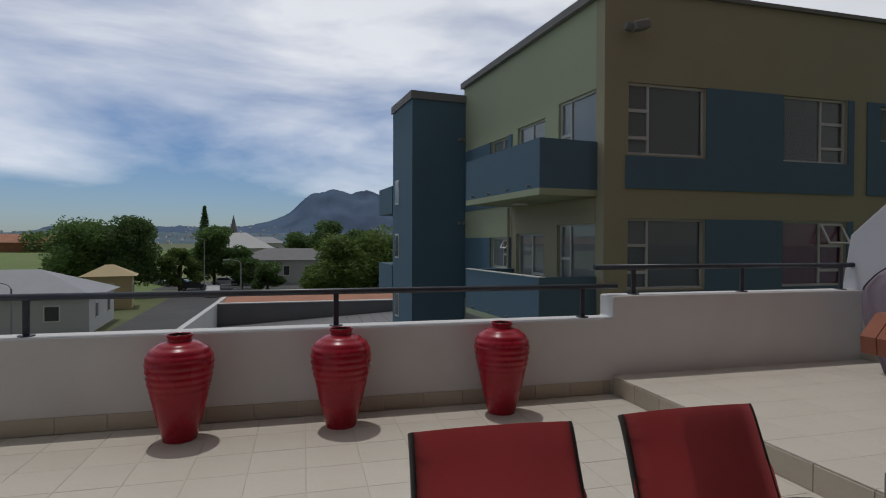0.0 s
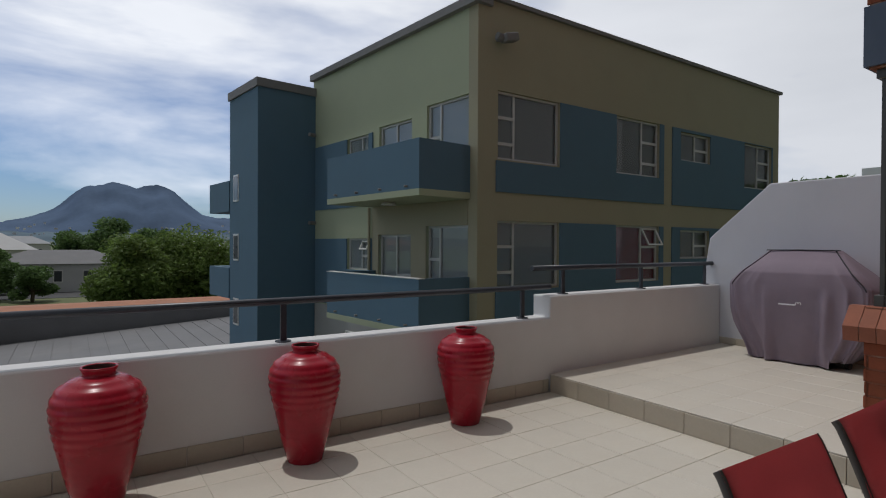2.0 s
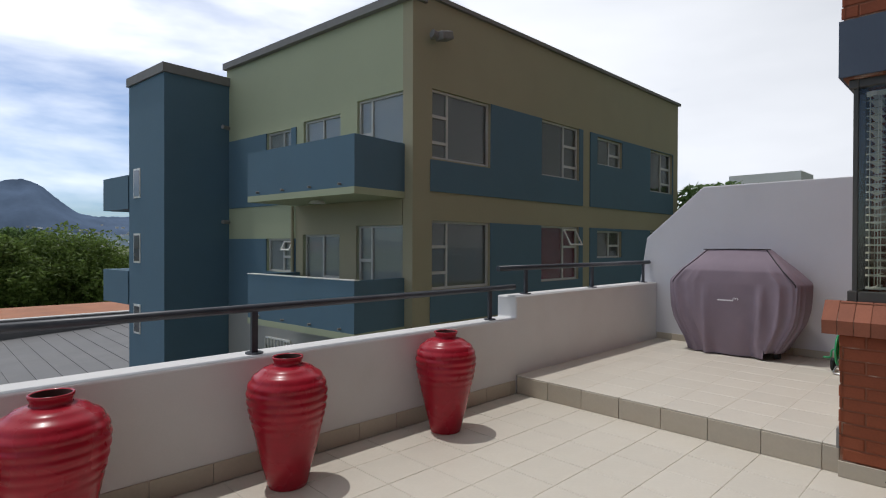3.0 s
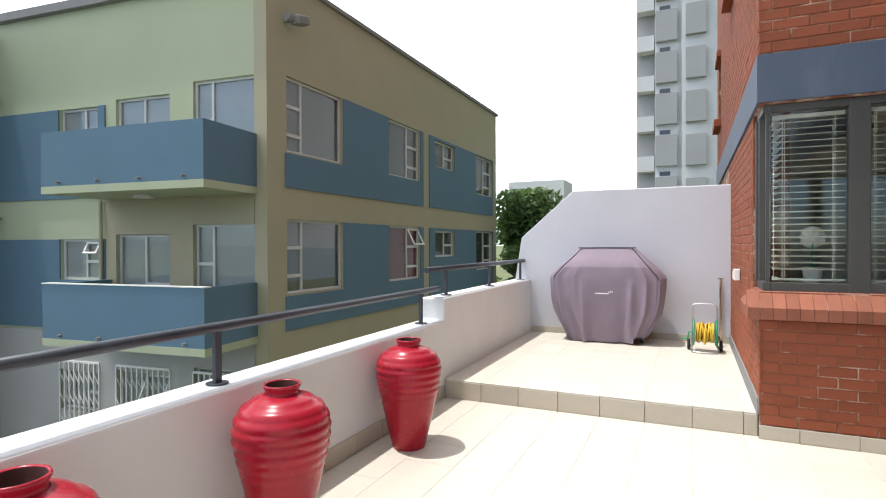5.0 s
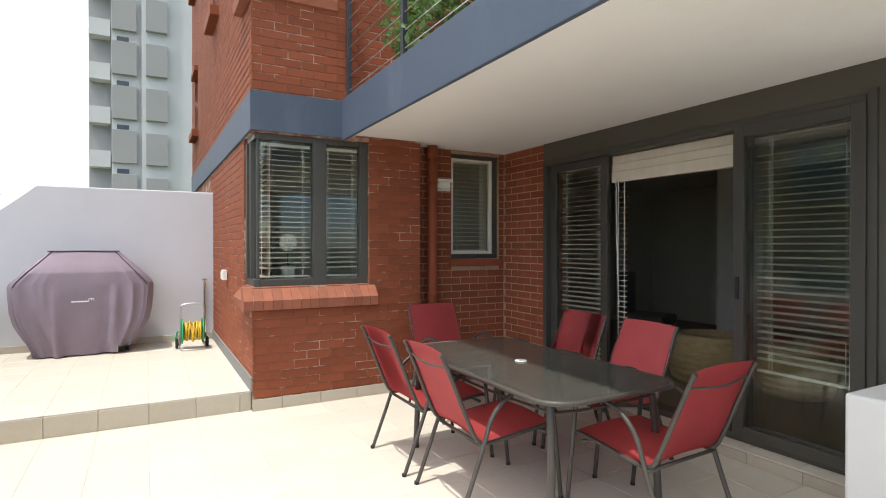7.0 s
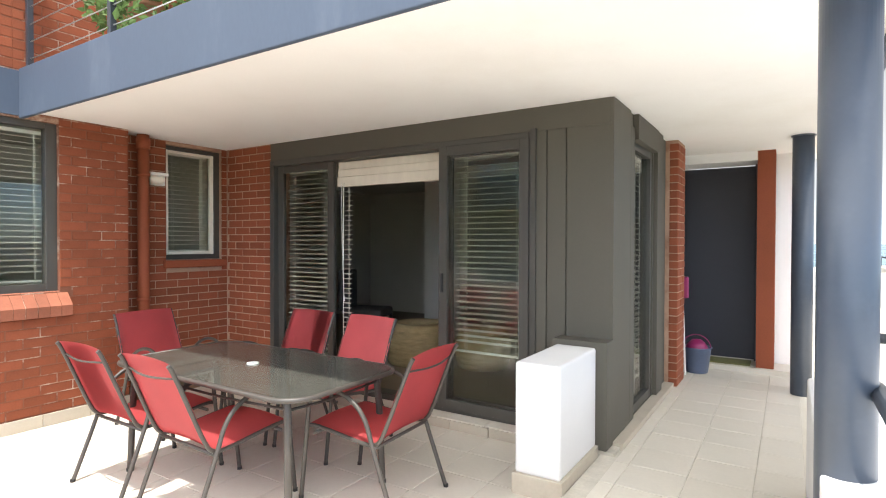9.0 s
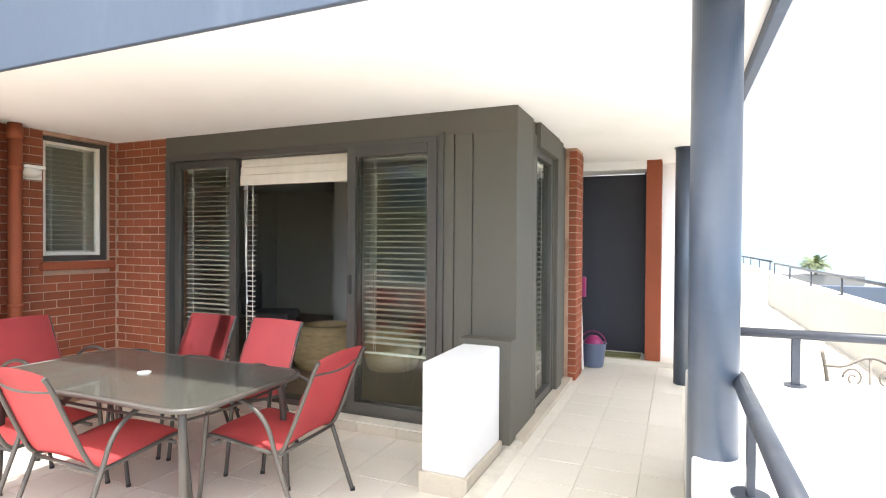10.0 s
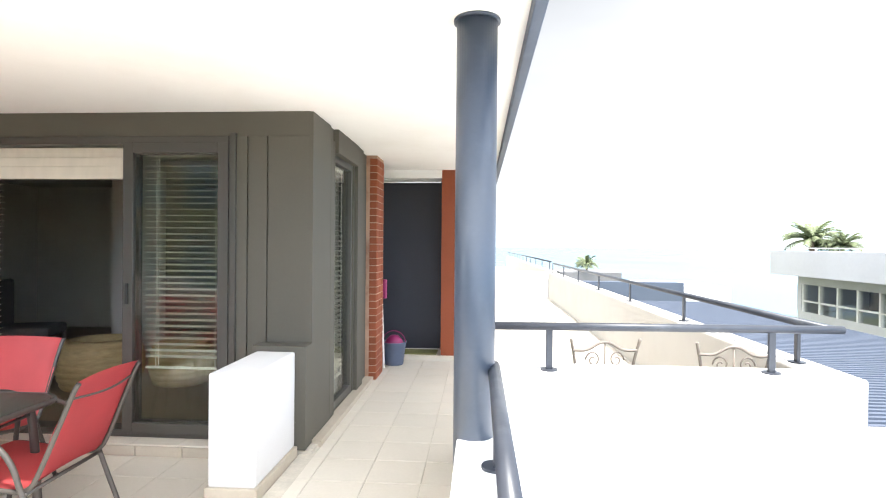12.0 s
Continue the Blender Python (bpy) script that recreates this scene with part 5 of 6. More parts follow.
for i, fz in enumerate(FLOORS):
    if i < 2:
        part("side_teal_panel", flip(pierced("y", -0.03, -0.002, 3.55, 6.45, fz - 0.1, fz + 1.62, side_holes)), M_TEAL, building, "teal painted panel")
    else:
        part("side_pale_panel", flip(pierced("y", -0.03, -0.002, 0.25, 6.45, GROUND_Z, fz + 2.35, side_holes)), M_STONEWASH, building, "pale grey rendered ground storey")
    if i == 1:
        part("side_khaki_panel", flip(pierced("y", -0.02, -0.002, 0.25, 3.56, fz - 0.02, fz + 2.34, side_holes)), M_OLIVE, building, "khaki rendered wall behind the balcony")
        part("rainwater_pipe", cyl(SIDE @ Vector((3.62, -0.07, fz - 0.1)), SIDE @ Vector((3.62, -0.07, fz + 2.34)), 0.035, seg=10), M_OLIVE, building)
        part("balcony_light", cyl(SIDE @ Vector((1.95, -0.66, fz + 2.29)), SIDE @ Vector((1.95, -0.66, fz + 2.348)), 0.17, 0.12, 20), M_WHITEPL, building, "round white ceiling light under the balcony")

    def sidewin(x0, x1, z0, z1, split, left, curtain, rows, opened=False):
        # the wing's windows face the other way, so they are turned by half a circle about their middle
        xm = (x0 + x1) / 2
        casement(building, -(x1 - x0) / 2, (x1 - x0) / 2, z0, z1, side_m @ pose(xm, 0, 0) @ pose(0, 0, 0, rz=180), split, left, curtain, rows, opened)
    sidewin(0.19, 1.52, fz + 0.05, fz + 1.86, 0.28, True, M_NET, 3)
    sidewin(2.04, 3.30, fz + 0.05, fz + 1.70, 0.5, False, M_NET, 2, i == 2)
    sidewin(3.72, 4.74, fz + 0.85, fz + 1.62, 0.4, False, M_NET, 2, i == 1)
    if i < 2:
        bal = part("balcony", bmesh.new(), M_TEAL, building, "teal painted balcony")
        b0, b1, dp = 0.20, 3.52, 1.22
        top = fz + (0.86 if i == 0 else 0.87)
        part("balcony_front", flip(box(b0, b1, -dp, -dp + 0.12, fz - 0.03, top)), M_TEAL, bal)
        part("balcony_end", flip(box(b0, b0 + 0.12, -dp + 0.12, -0.002, fz - 0.03, top)), M_TEAL, bal)
        part("balcony_end", flip(box(b1 - 0.12, b1, -dp + 0.12, -0.002, fz - 0.03, top)), M_TEAL, bal)
        part("balcony_slab", flip(box(b0 - 0.004, b1 + 0.004, -dp - 0.004, -0.002, fz - 0.15, fz - 0.03)), M_SAGE, bal, "pale slab edge")
        if i == 1:
            part("balcony_coping", flip(box(b0 - 0.01, b1 + 0.01, -dp - 0.01, -dp + 0.13, top, top + 0.015)), M_WHITEPL, bal)
        for k in range(4):
            p = SIDE @ Vector((b0 + 0.35 + k * 0.85, -dp - 0.005, fz + 0.03))
            part("spout", cyl(p, p + Vector((-0.06, 0, 0)), 0.022, seg=8), M_COPING, bal)
# stair tower and the balconies beyond it
T0, T1, TD, TZ = 6.48, 8.55, -1.63, 5.25
tower_part = part("stair_tower", flip(box(T0, T1, TD, 0.6, GROUND_Z, TZ + 0.2)), M_TEAL, building, "teal stair tower")
part("tower_coping", flip(box(T0 - 0.05, T1 + 0.05, TD - 0.05, 0.65, TZ + 0.2, TZ + 0.42)), M_COPING, tower_part)
for z in (2.55, 0.9, -0.9):
    tw = part("tower_window", flip(box(T0 + 1.35, T0 + 1.75, TD - 0.015, TD + 0.04, z, z + 0.75)), M_WHITEPL, tower_part)
    part("pane", flip(box(T0 + 1.39, T0 + 1.71, TD - 0.022, TD - 0.016, z + 0.05, z + 0.70)), M_CARDARK, tw)
for fz in (2.4, -0.1):
    part("far_balcony", flip(box(T1 + 0.02, T1 + 1.75, TD - 0.02, 0.2, fz - 0.1, fz + 0.78)), M_TEAL, building, "teal balcony beyond the tower")
for z in (4.35, 1.95):
    p = SIDE @ Vector((6.35, -0.08, z))
    part("vent_pipe", cyl(p, p + Vector((-0.2, -0.1, 0)), 0.05, seg=10), M_COPING, building)
for x0, x1 in ((0.19, 1.52), (2.04, 3.30), (3.72, 4.74)):
    gate = part("security_gate", flip(box(x0, x1, -0.05, -0.03, -0.84, -0.80)), M_WHITEPL, building, "white folding security gate")
    n = int((x1 - x0) / 0.12)
    for k in range(n + 1):
        x = x0 + k * (x1 - x0) / n
        part("gate_bar", flip(box(x - 0.012, x + 0.012, -0.055, -0.03, -2.55, -0.84)), M_WHITEPL, gate)
        if k < n:
            for j in range(4):
                z = -2.4 + j * 0.4
                a, b = SIDE @ Vector((x, -0.06, z)), SIDE @ Vector((x + (x1 - x0) / n, -0.06, z + 0.2))
                part("gate_link", cyl(a, b, 0.008, seg=5), M_WHITEPL, gate)
    part("sill_slab", flip(box(x0 - 0.1, x1 + 0.1, -0.35, -0.03, -2.72, -2.6)), M_PAVE, gate)
flood = thing("flood_lamp", "grey outdoor flood lamp high on the khaki wall", "lamp", pose(5.60, NB.y - 0.01, 5.28))
part("bracket", box(-0.04, 0.04, -0.14, 0.0, -0.03, 0.03, 0.01), M_COPING, flood)
part("lamp_head", box(-0.05, 0.26, -0.34, -0.12, -0.10, 0.06, 0.03, Matrix.Rotation(radians(-14), 4, "Y")), M_COPING, flood)
part("lamp_neck", cyl((-0.16, -0.18, 0.0), (0.0, -0.2, -0.02), 0.075, 0.06, 14), M_COPING, flood)

# ---- street, roofs and trees beyond ----
ground = structure("ground", box(-3000, 3000, -60, 4200, GROUND_Z - 0.5, GROUND_Z), M_GRASS, "green and dry grass across the town", "ground")


def slab(name, pts, z0, z1, material, label, category):
    return structure(name, prism(pts, "z", z0, z1), material, label, category)


slab("road", [(-14.5, 30), (-9.0, 30), (-10.5, 90), (-17.5, 90)], GROUND_Z, GROUND_Z + 0.03, M_ASPHALT, "grey asphalt street running away", "road")
slab("pavement", [(-9.0, 30), (-7.6, 30), (-9.6, 90), (-10.5, 90)], GROUND_Z, GROUND_Z + 0.13, M_PAVE, "pale concrete pavement with a kerb", "pavement")
slab("road_cross", [(-45, 92), (40, 84), (40, 100), (-45, 108)], GROUND_Z, GROUND_Z + 0.04, M_ASPHALT, "grey asphalt car park across the street", "road")
slab("road_near", [(-14.5, 8), (3, 8), (3, 30), (-14.5, 30)], GROUND_Z, GROUND_Z + 0.03, M_ASPHALT, "grey asphalt yard below", "road")

flat = thing("flat_roofed_hall", "long low hall with a grey sheet roof and pale parapet", "building", kind="structure")
part("wall", box(-5.9, 9.0, 17, 43.5, GROUND_Z, -4.7), M_WHITEBLD, flat)
part("roof", prism([(-5.68, -4.7), (-5.68, -4.33), (9.0, -3.45), (9.0, -4.7)], "y", 17.2, 38.58), M_FLATROOF, flat)
for i in range(18):
    x = -5.2 + i * 0.8
    zr = -4.33 + (x + 5.68) * 0.06
    part("roof_seam", prism([(x, zr - 0.02), (x, zr + 0.03), (x + 0.04, zr + 0.03), (x + 0.04, zr - 0.02)], "y", 17.3, 38.5), M_FLATROOF, flat)
part("parapet", box(-6.0, -5.7, 17, 43.5, -4.7, -2.80), M_WHITEBLD, flat)
part("parapet", box(-5.7, 9.0, 38.6, 39.0, -4.7, -2.84), M_FLATROOF, flat)
part("coping", box(-5.7, 9.0, 38.55, 39.05, -2.84, -2.78), M_WHITEBLD, flat)
part("tiled_roof", prism([(39.06, -3.1), (44.5, -2.80), (50, -3.2)], "x", -6.2, 14), M_TERRA, flat, "terracotta tiled roof")


def house(label, x, y, lx, ly, h, roof_h, wall_m, roof_m, turn=0, windows=3, base=GROUND_Z):
    b = thing("house", label, "house", pose(x, y, base, rz=turn), group="houses of the town")
    part("wall", box(-lx, lx, -ly, ly, 0, h), wall_m, b)
    o = 0.5
    bm = bmesh.new()
    base = [bm.verts.new(p) for p in ((-lx - o, -ly - o, h), (lx + o, -ly - o, h), (lx + o, ly + o, h), (-lx - o, ly + o, h))]
    r = max(lx - ly, 0.1)
    ridge = [bm.verts.new(p) for p in ((-r, 0, h + roof_h), (r, 0, h + roof_h))]
    bm.faces.new((base[0], base[1], ridge[1], ridge[0]))
    bm.faces.new((base[2], base[3], ridge[0], ridge[1]))
    bm.faces.new((base[1], base[2], ridge[1]))
    bm.faces.new((base[3], base[0], ridge[0]))
    bm.faces.new(list(reversed(base)))
    part("roof", bm, roof_m, b)
    for side in (-1, 1):
        for k in range(windows):
            cx = -lx + (k + 0.5) * 2 * lx / windows
            w = part("window", box(cx - 0.55, cx + 0.55, side * (ly + 0.02) - 0.03, side * (ly + 0.02) + 0.03, h * 0.35, h * 0.78), M_WHITEPL, b)
            part("pane", box(cx - 0.47, cx + 0.47, side * (ly + 0.05) - 0.01, side * (ly + 0.05) + 0.01, h * 0.38, h * 0.75), M_CARDARK, w)
    for k in range(2):
        cy = -ly + (k + 0.5) * ly
        w = part("window", box(lx - 0.01, lx + 0.05, cy - 0.5, cy + 0.5, h * 0.35, h * 0.78), M_WHITEPL, b)
        part("pane", box(lx + 0.05, lx + 0.07, cy - 0.42, cy + 0.42, h * 0.38, h * 0.75), M_CARDARK, w)
    return b


house("white house with a pale grey hipped roof by the street", -24.5, 52, 7.5, 4.5, 3.0, 2.0, M_WHITEBLD, M_GREYROOF, 6)
house("small ochre gabled house behind the grey roof", -20.8, 67, 2.2, 1.8, 3.6, 1.2, M_OCHRE, M_OCHRE, 12, 1)
house("grey-roofed villa with arched veranda among trees", -2.5, 103, 9, 5, 4.2, 2.0, M_WHITEBLD, M_FLATROOF, -4, 5)
house("white flat-topped house beyond the trees", 20, 150, 8, 6, 7.0, 0.4, M_WHITEBLD, M_WHITEBLD, 0, 4)
house("white gabled hall beside the church", -19, 168, 9, 6, 5.5, 4.5, M_WHITEBLD, M_WHITEBLD, 20, 3)
house("long red-roofed building at the edge of the lawn", -80, 142, 36, 6, 2.4, 1.9, M_TERRA, M_TERRA, 3, 8, base=-1.4)
house("white pavilion on the lawn", -66, 118, 4, 4, 2.2, 1.6, M_WHITEBLD, M_WHITEBLD, 0, 2, base=-2.6)


def lawn_height(x, y):
    """A grassed bank that climbs away from the street and falls off towards it."""
    t = min(1.0, max(0.0, (y - 58) / 72))
    e = min(1.0, max(0.0, (-20.5 - x) / 12))
    return GROUND_Z - 0.05 + 4.9 * t * t * (3 - 2 * t) * e * e * (3 - 2 * e) + 0.15 * noise.noise(Vector((x * 0.08, y * 0.08, 0)))


lawn_bm = bmesh.new()
lawn_grid = [[lawn_bm.verts.new((-150 + i * 2.6, 58 + j * 2.6, lawn_height(-150 + i * 2.6, 58 + j * 2.6))) for i in range(51)] for j in range(36)]
for ra, rb in zip(lawn_grid, lawn_grid[1:]):
    for i in range(50):
        lawn_bm.faces.new((ra[i], ra[i + 1], rb[i + 1], rb[i])).smooth = True
structure("ground_lawn", lawn_bm, M_LAWN, "bright mown lawn rising behind the houses", "lawn")
for k in range(14):
    rr = random.Random(100 + k)
    house("small pale house of the distant town", -150 + k * 26 + rr.uniform(-6, 6), 230 + rr.uniform(-30, 60), rr.uniform(5, 9), 5, rr.uniform(4, 7), 2.5, M_WHITEBLD, rr.choice((M_TERRA, M_GREYROOF)), rr.uniform(-30, 30), 3)
church = thing("church_steeple", "white church tower with a dark pointed spire", "church", pose(-20.5, 176, GROUND_Z))
part("tower", box(-2, 2, -2, 2, 0, 9.5), M_WHITEBLD, church)
part("spire", cyl((0, 0, 9.5), (0, 0, 15.5), 1.3, 0.05, 8), M_FLATROOF, church)


def tree(label, x, y, h, width, leaf_m, seed, count=16, leaf=0.22, trunk=0.35, base=GROUND_Z):
    r = random.Random(seed)
    t = thing("tree", label, "tree", pose(x, y, base), group="trees of the town")
    bm = bmesh.new()
    top = Vector((r.uniform(-0.3, 0.3), r.uniform(-0.3, 0.3), h * 0.62))
    add_tube(bm, smooth_path([(0, 0, 0), (0.1, 0.05, h * 0.25), top], 1), trunk * 0.6, 8)
    centres = []
    for i in range(count):
        a = r.random() * math.tau
        rad = width * (0.15 + 0.55 * r.random())
        z = h * (0.22 + 0.66 * r.random())
        rad *= 1.0 - 0.55 * max(0, (z / h - 0.6) / 0.4)
        c = Vector((rad * math.cos(a), rad * math.sin(a), z))
        centres.append(c)
        if i % 2 == 0:
            add_cyl(bm, (0, 0, h * 0.3), c, trunk * 0.35, trunk * 0.08, 6)
    part("trunk", bm, M_BARK, t)
    lm = bmesh.new()
    for c in centres:
        s = width * r.uniform(0.26, 0.42)
        leaf_cloud(lm, c, (s, s, s * 0.75), int(260 * max(1.0, min(2.6, 0.35 / leaf))), leaf, r)
    part("crown", lm, leaf_m, t)
    return t


tree("broad green street tree by the lawn", -28, 80, 10.2, 6.5, M_LEAF, 1, 44)
tree("broad green street tree by the lawn", -22.4, 81, 11.2, 5.2, M_LEAF_DARK, 2, 44)
tree("small light green tree by the car park", -17.2, 84, 6.6, 3.2, M_LEAF_LIGHT, 22, 18)
tree("dense green garden tree by the car park", -13.6, 91, 10.2, 4.2, M_LEAF, 3, 36)
tree("green young tree by the car park", -9.2, 88, 7.2, 3.4, M_LEAF_DARK, 4, 24)
tree("low green tree beside the street", -5.2, 84, 4.4, 3.0, M_LEAF_DARK, 5, 18)
tree("broad bright green tree by the hall", 4.2, 63, 8.0, 5.4, M_LEAF_LIGHT, 6, 48)
tree("broad bright green tree by the hall", 10.0, 64, 8.6, 6.5, M_LEAF_LIGHT, 7, 48)
tree("dense dark tree behind the villa", -1, 140, 10.5, 5.5, M_LEAF_DARK, 8, 30, 0.38)
tree("dense dark tree behind the villa", 6, 143, 13.0, 7.0, M_LEAF_DARK, 9, 36, 0.38)
tree("dense dark tree behind the villa", 14, 143, 10.8, 7.0, M_LEAF_DARK, 29, 30, 0.38)
tree("green tree in the distance", -40, 130, 10, 7, M_LEAF_DARK, 10, 18, 0.38)
tree("green tree in the distance", -58, 140, 9, 7, M_LEAF, 11, 18, 0.38)
tree("green leafy tree beyond the end wall", 18.0, 7.3, 10.2, 2.4, M_LEAF_DARK, 13, 44, 0.13, 0.3)
pine = thing("norfolk_pine", "tall dark conifer with tiered branches", "tree", pose(-24.5, 150, GROUND_Z))
part("trunk", cyl((0, 0, 0), (0, 0, 16.5), 0.4, 0.05, 8), M_BARK, pine)
pm = bmesh.new()
rr = random.Random(77)
for i in range(22):
    z = 4 + i * 0.58
    wid = 2.9 * (1 - i / 23)
    for k in range(7):
        a = k * math.tau / 7 + i
        leaf_cloud(pm, (wid * 0.55 * math.cos(a), wid * 0.55 * math.sin(a), z), (wid * 0.5, wid * 0.5, 0.25), 22, 0.3, rr)
part("crown", pm, M_LEAF_DARK, pine)


def car(x, y, turn, paint, label):
    c = thing("car", label, "car", pose(x, y, GROUND_Z + 0.04, rz=turn), group="parked cars")
    body = prism([(-2.1, 0.35), (-2.1, 0.8), (-1.6, 0.95), (-1.1, 1.42), (0.5, 1.45), (1.1, 0.98), (2.0, 0.82), (2.1, 0.4)], "y", -0.85, 0.85)
    bmesh.ops.bevel(body, geom=body.edges[:], offset=0.06, segments=2, affect="EDGES")
    part("body", body, paint, c)
    for s in (-1, 1):
        part("window", prism([(-1.35, 0.98), (-1.0, 1.36), (0.42, 1.38), (0.88, 0.98)], "y", s * 0.845, s * 0.862), M_CARDARK, c)
        for wx in (-1.3, 1.3):
            w = part("wheel", cyl((wx, s * 0.72, 0.32), (wx, s * 0.88, 0.32), 0.32, seg=18), M_BLACK, c)
            part("rim", cyl((wx, s * 0.88, 0.32), (wx, s * 0.895, 0.32), 0.19, seg=14), M_GREYROOF, w)


for k, (x, y, a, p) in enumerate(((-16, 88, 5, M_CARDARK), (-12.5, 96, 0, M_CARWHITE), (-20, 97, 4, M_CARDARK), (-9.5, 96, 0, M_CARDARK), (-24, 98, 0, M_CARWHITE), (-11.8, 78, 96, M_CARWHITE))):
    car(x, y, a, p, "silver car parked by the street" if p is M_CARWHITE else "dark car parked by the street")


def street_lamp(x, y, h, turn):
    s = thing("street_lamp", "grey steel street lamp with a curved arm", "street lamp", pose(x, y, GROUND_Z, rz=turn), group="street lamps")
    part("pole", cyl((0, 0, 0), (0, 0, h), 0.09, 0.05, 10), M_GREYROOF, s)
    part("arm", tube(smooth_path([(0, 0, h), (0.3, 0, h + 0.3), (1.2, 0, h + 0.35)], 2), 0.035, 6), M_GREYROOF, s)
    part("head", box(1.1, 1.7, -0.12, 0.12, h + 0.28, h + 0.40, 0.03), M_GREYROOF, s)


street_lamp(-12.9, 78, 7.5, 180)
street_lamp(-6.2, 58, 5.2, 180)
street_lamp(-16.4, 36, 4.6, 150)


def ridge(name, y, x0, x1, height, material, label, depth):
    """A far range as a relief: height(x) is its skyline."""
    bm = bmesh.new()
    cols, rows = 320, 18
    grid = []
    for j in range(rows):
        v = j / (rows - 1)
        row = []
        for i in range(cols):
            x = x0 + (x1 - x0) * i / (cols - 1)
            hh = height(x) * v ** 0.8
            yy = y + depth * v + 60 * noise.noise(Vector((x * 0.006, v * 4, 2.0)))
            hh *= 1 + 0.10 * noise.noise(Vector((x * 0.012, v * 5, 5.0))) * (1 - v * 0.6)
            row.append(bm.verts.new((x, yy, GROUND_Z + hh)))
        grid.append(row)
    for a, b in zip(grid, grid[1:]):
        for i in range(cols - 1):
            bm.faces.new((a[i], a[i + 1], b[i + 1], b[i])).smooth = True
    return structure(name, bm, material, label, "mountain")


def peak(x):
    def bell(c, w, p=2):
        return math.exp(-abs((x - c) / w) ** p)
    plateau = 172 / (1 + math.exp(-(x + 25) / 42)) / (1 + math.exp((x - 570) / 48))
    foot = 62 / (1 + math.exp(-(x + 230) / 55)) / (1 + math.exp((x - 950) / 150))
    return 98 + plateau + foot + 14 * bell(190, 80) - 16 * bell(305, 28, 1.4) + 24 * bell(440, 90) + 90 * bell(1300, 400) + 7 * noise.noise(Vector((x * 0.012, 0, 0))) + 7 * noise.noise(Vector((x * 0.045, 4, 0)))


ridge("backdrop_mountain", 3000, -1400, 2600, peak, M_MOUNT, "flat-topped mountain with distance haze painted in as blue", 600)
ridge("backdrop_hills", 1800, -2600, 1600, lambda x: 42 + 12 * noise.noise(Vector((x * 0.004, 7, 0))) + 6 * noise.noise(Vector((x * 0.02, 3, 0))) , M_HILL, "low hills round the town with distance haze painted in", 500)

far_town = bmesh.new()
rr = random.Random(41)
for k in range(420):
    on_hill = k % 3
    v = rr.random() ** 1.4
    if on_hill:
        x, y, z = rr.uniform(-1500, 700), 1800 + 500 * v - 45, GROUND_Z + 40 * v ** 0.8
    else:
        v *= 0.42
        x, y, z = rr.uniform(-600, 900), 3000 + 600 * v - 80, GROUND_Z + peak(0) * 0.75 * v ** 0.8
    w, hgt = rr.uniform(4, 11) * (1.0 if on_hill else 1.3), rr.uniform(2.5, 6)
    add_box(far_town, x - w / 2, x + w / 2, y - 4, y + 4, z - 4, z + hgt)
tagged(new("far_town_houses", mesh_of("far_town_houses", far_town, M_FARHOUSE)), "tiny pale houses scattered over the far hillside", "houses", kind="stuff")

# ---- tower block beyond the end wall ----
block = thing("tower_block", "white and grey high-rise apartment block", "building", pose(38.5, 0, GROUND_Z), kind="structure")
part("wall", box(0, 14, -14, 2.45, 0, 46), M_WHITEBLD, block)
part("wall", box(1.2, 14, 2.45, 4.2, 0, 46), M_WHITEBLD, block)
part("wall", box(3.0, 14, 4.2, 5.6, 0, 44), M_TOWER_GREY, block)
for i in range(15):
    z = 1.0 + i * 2.92
    part("grey_panel", box(-0.35, 0.0, 0.95, 2.2, z, z + 2.05), M_TOWER_GREY, block)
    part("grey_panel", box(0.85, 1.2, 2.75, 4.15, z + 0.2, z + 2.35), M_TOWER_GREY, block)
    part("grey_panel", box(-0.06, 0.0, -4.6, -3.4, z, z + 2.05), M_TOWER_GREY, block)
    part("window", box(1.17, 1.2, 3.2, 3.9, z + 2.45, z + 2.75), M_CARDARK, block)
    part("balcony", box(2.0, 3.0, 4.3, 5.5, z, z + 1.1), M_WHITEBLD, block)
single("roof_block", box(150, 162, 34, 50, GROUND_Z, 19.4), M_WHITEBLD, "white flat-roofed block far behind the tree", "building")

# ---- neighbouring terraces to the south ----
structure("floor_neighbour", box(-4.86, -2.42, -40, -1.25, -0.4, -0.10), M_TILE, "sunlit cream tiled neighbouring terrace floor", "floor")
structure("wall_parapet_long", box(-4.86, -4.62, -14.2, -1.25, -3.0, 0.70, 0.015), M_PLASTER_SHADE, "long white parapet of the next terraces, coloured as shaded plaster", "wall")
structure("wall_parapet_far", box(-4.86, -4.62, -40, -14.2, -3.0, 0.74, 0.015), M_PLASTER_SHADE, "white parapet further along, coloured as shaded plaster", "wall")
structure("wall_terrace_divider", box(-4.62, -2.42, -14.4, -14.2, -0.1, 0.72), M_PLASTER, "white plastered wall between the next terraces", "wall")
structure("ledge_west", prism([(-7.6, -1.02), (-2.66, -1.02), (-2.66, 1.26), (-3.54, 1.26), (-3.54, 6.0), (-7.6, 6.0)], "z", -3.0, 0.40), M_PLASTER, "broad white concrete ledge outside the parapet", "ledge")
handrail("charcoal steel handrail along the next terrace", (-4.72, -1.10), (-4.72, -14.0), 0.98, 0.70, [0.35 + 2.1 * k for k in range(7)], "next terrace handrails")
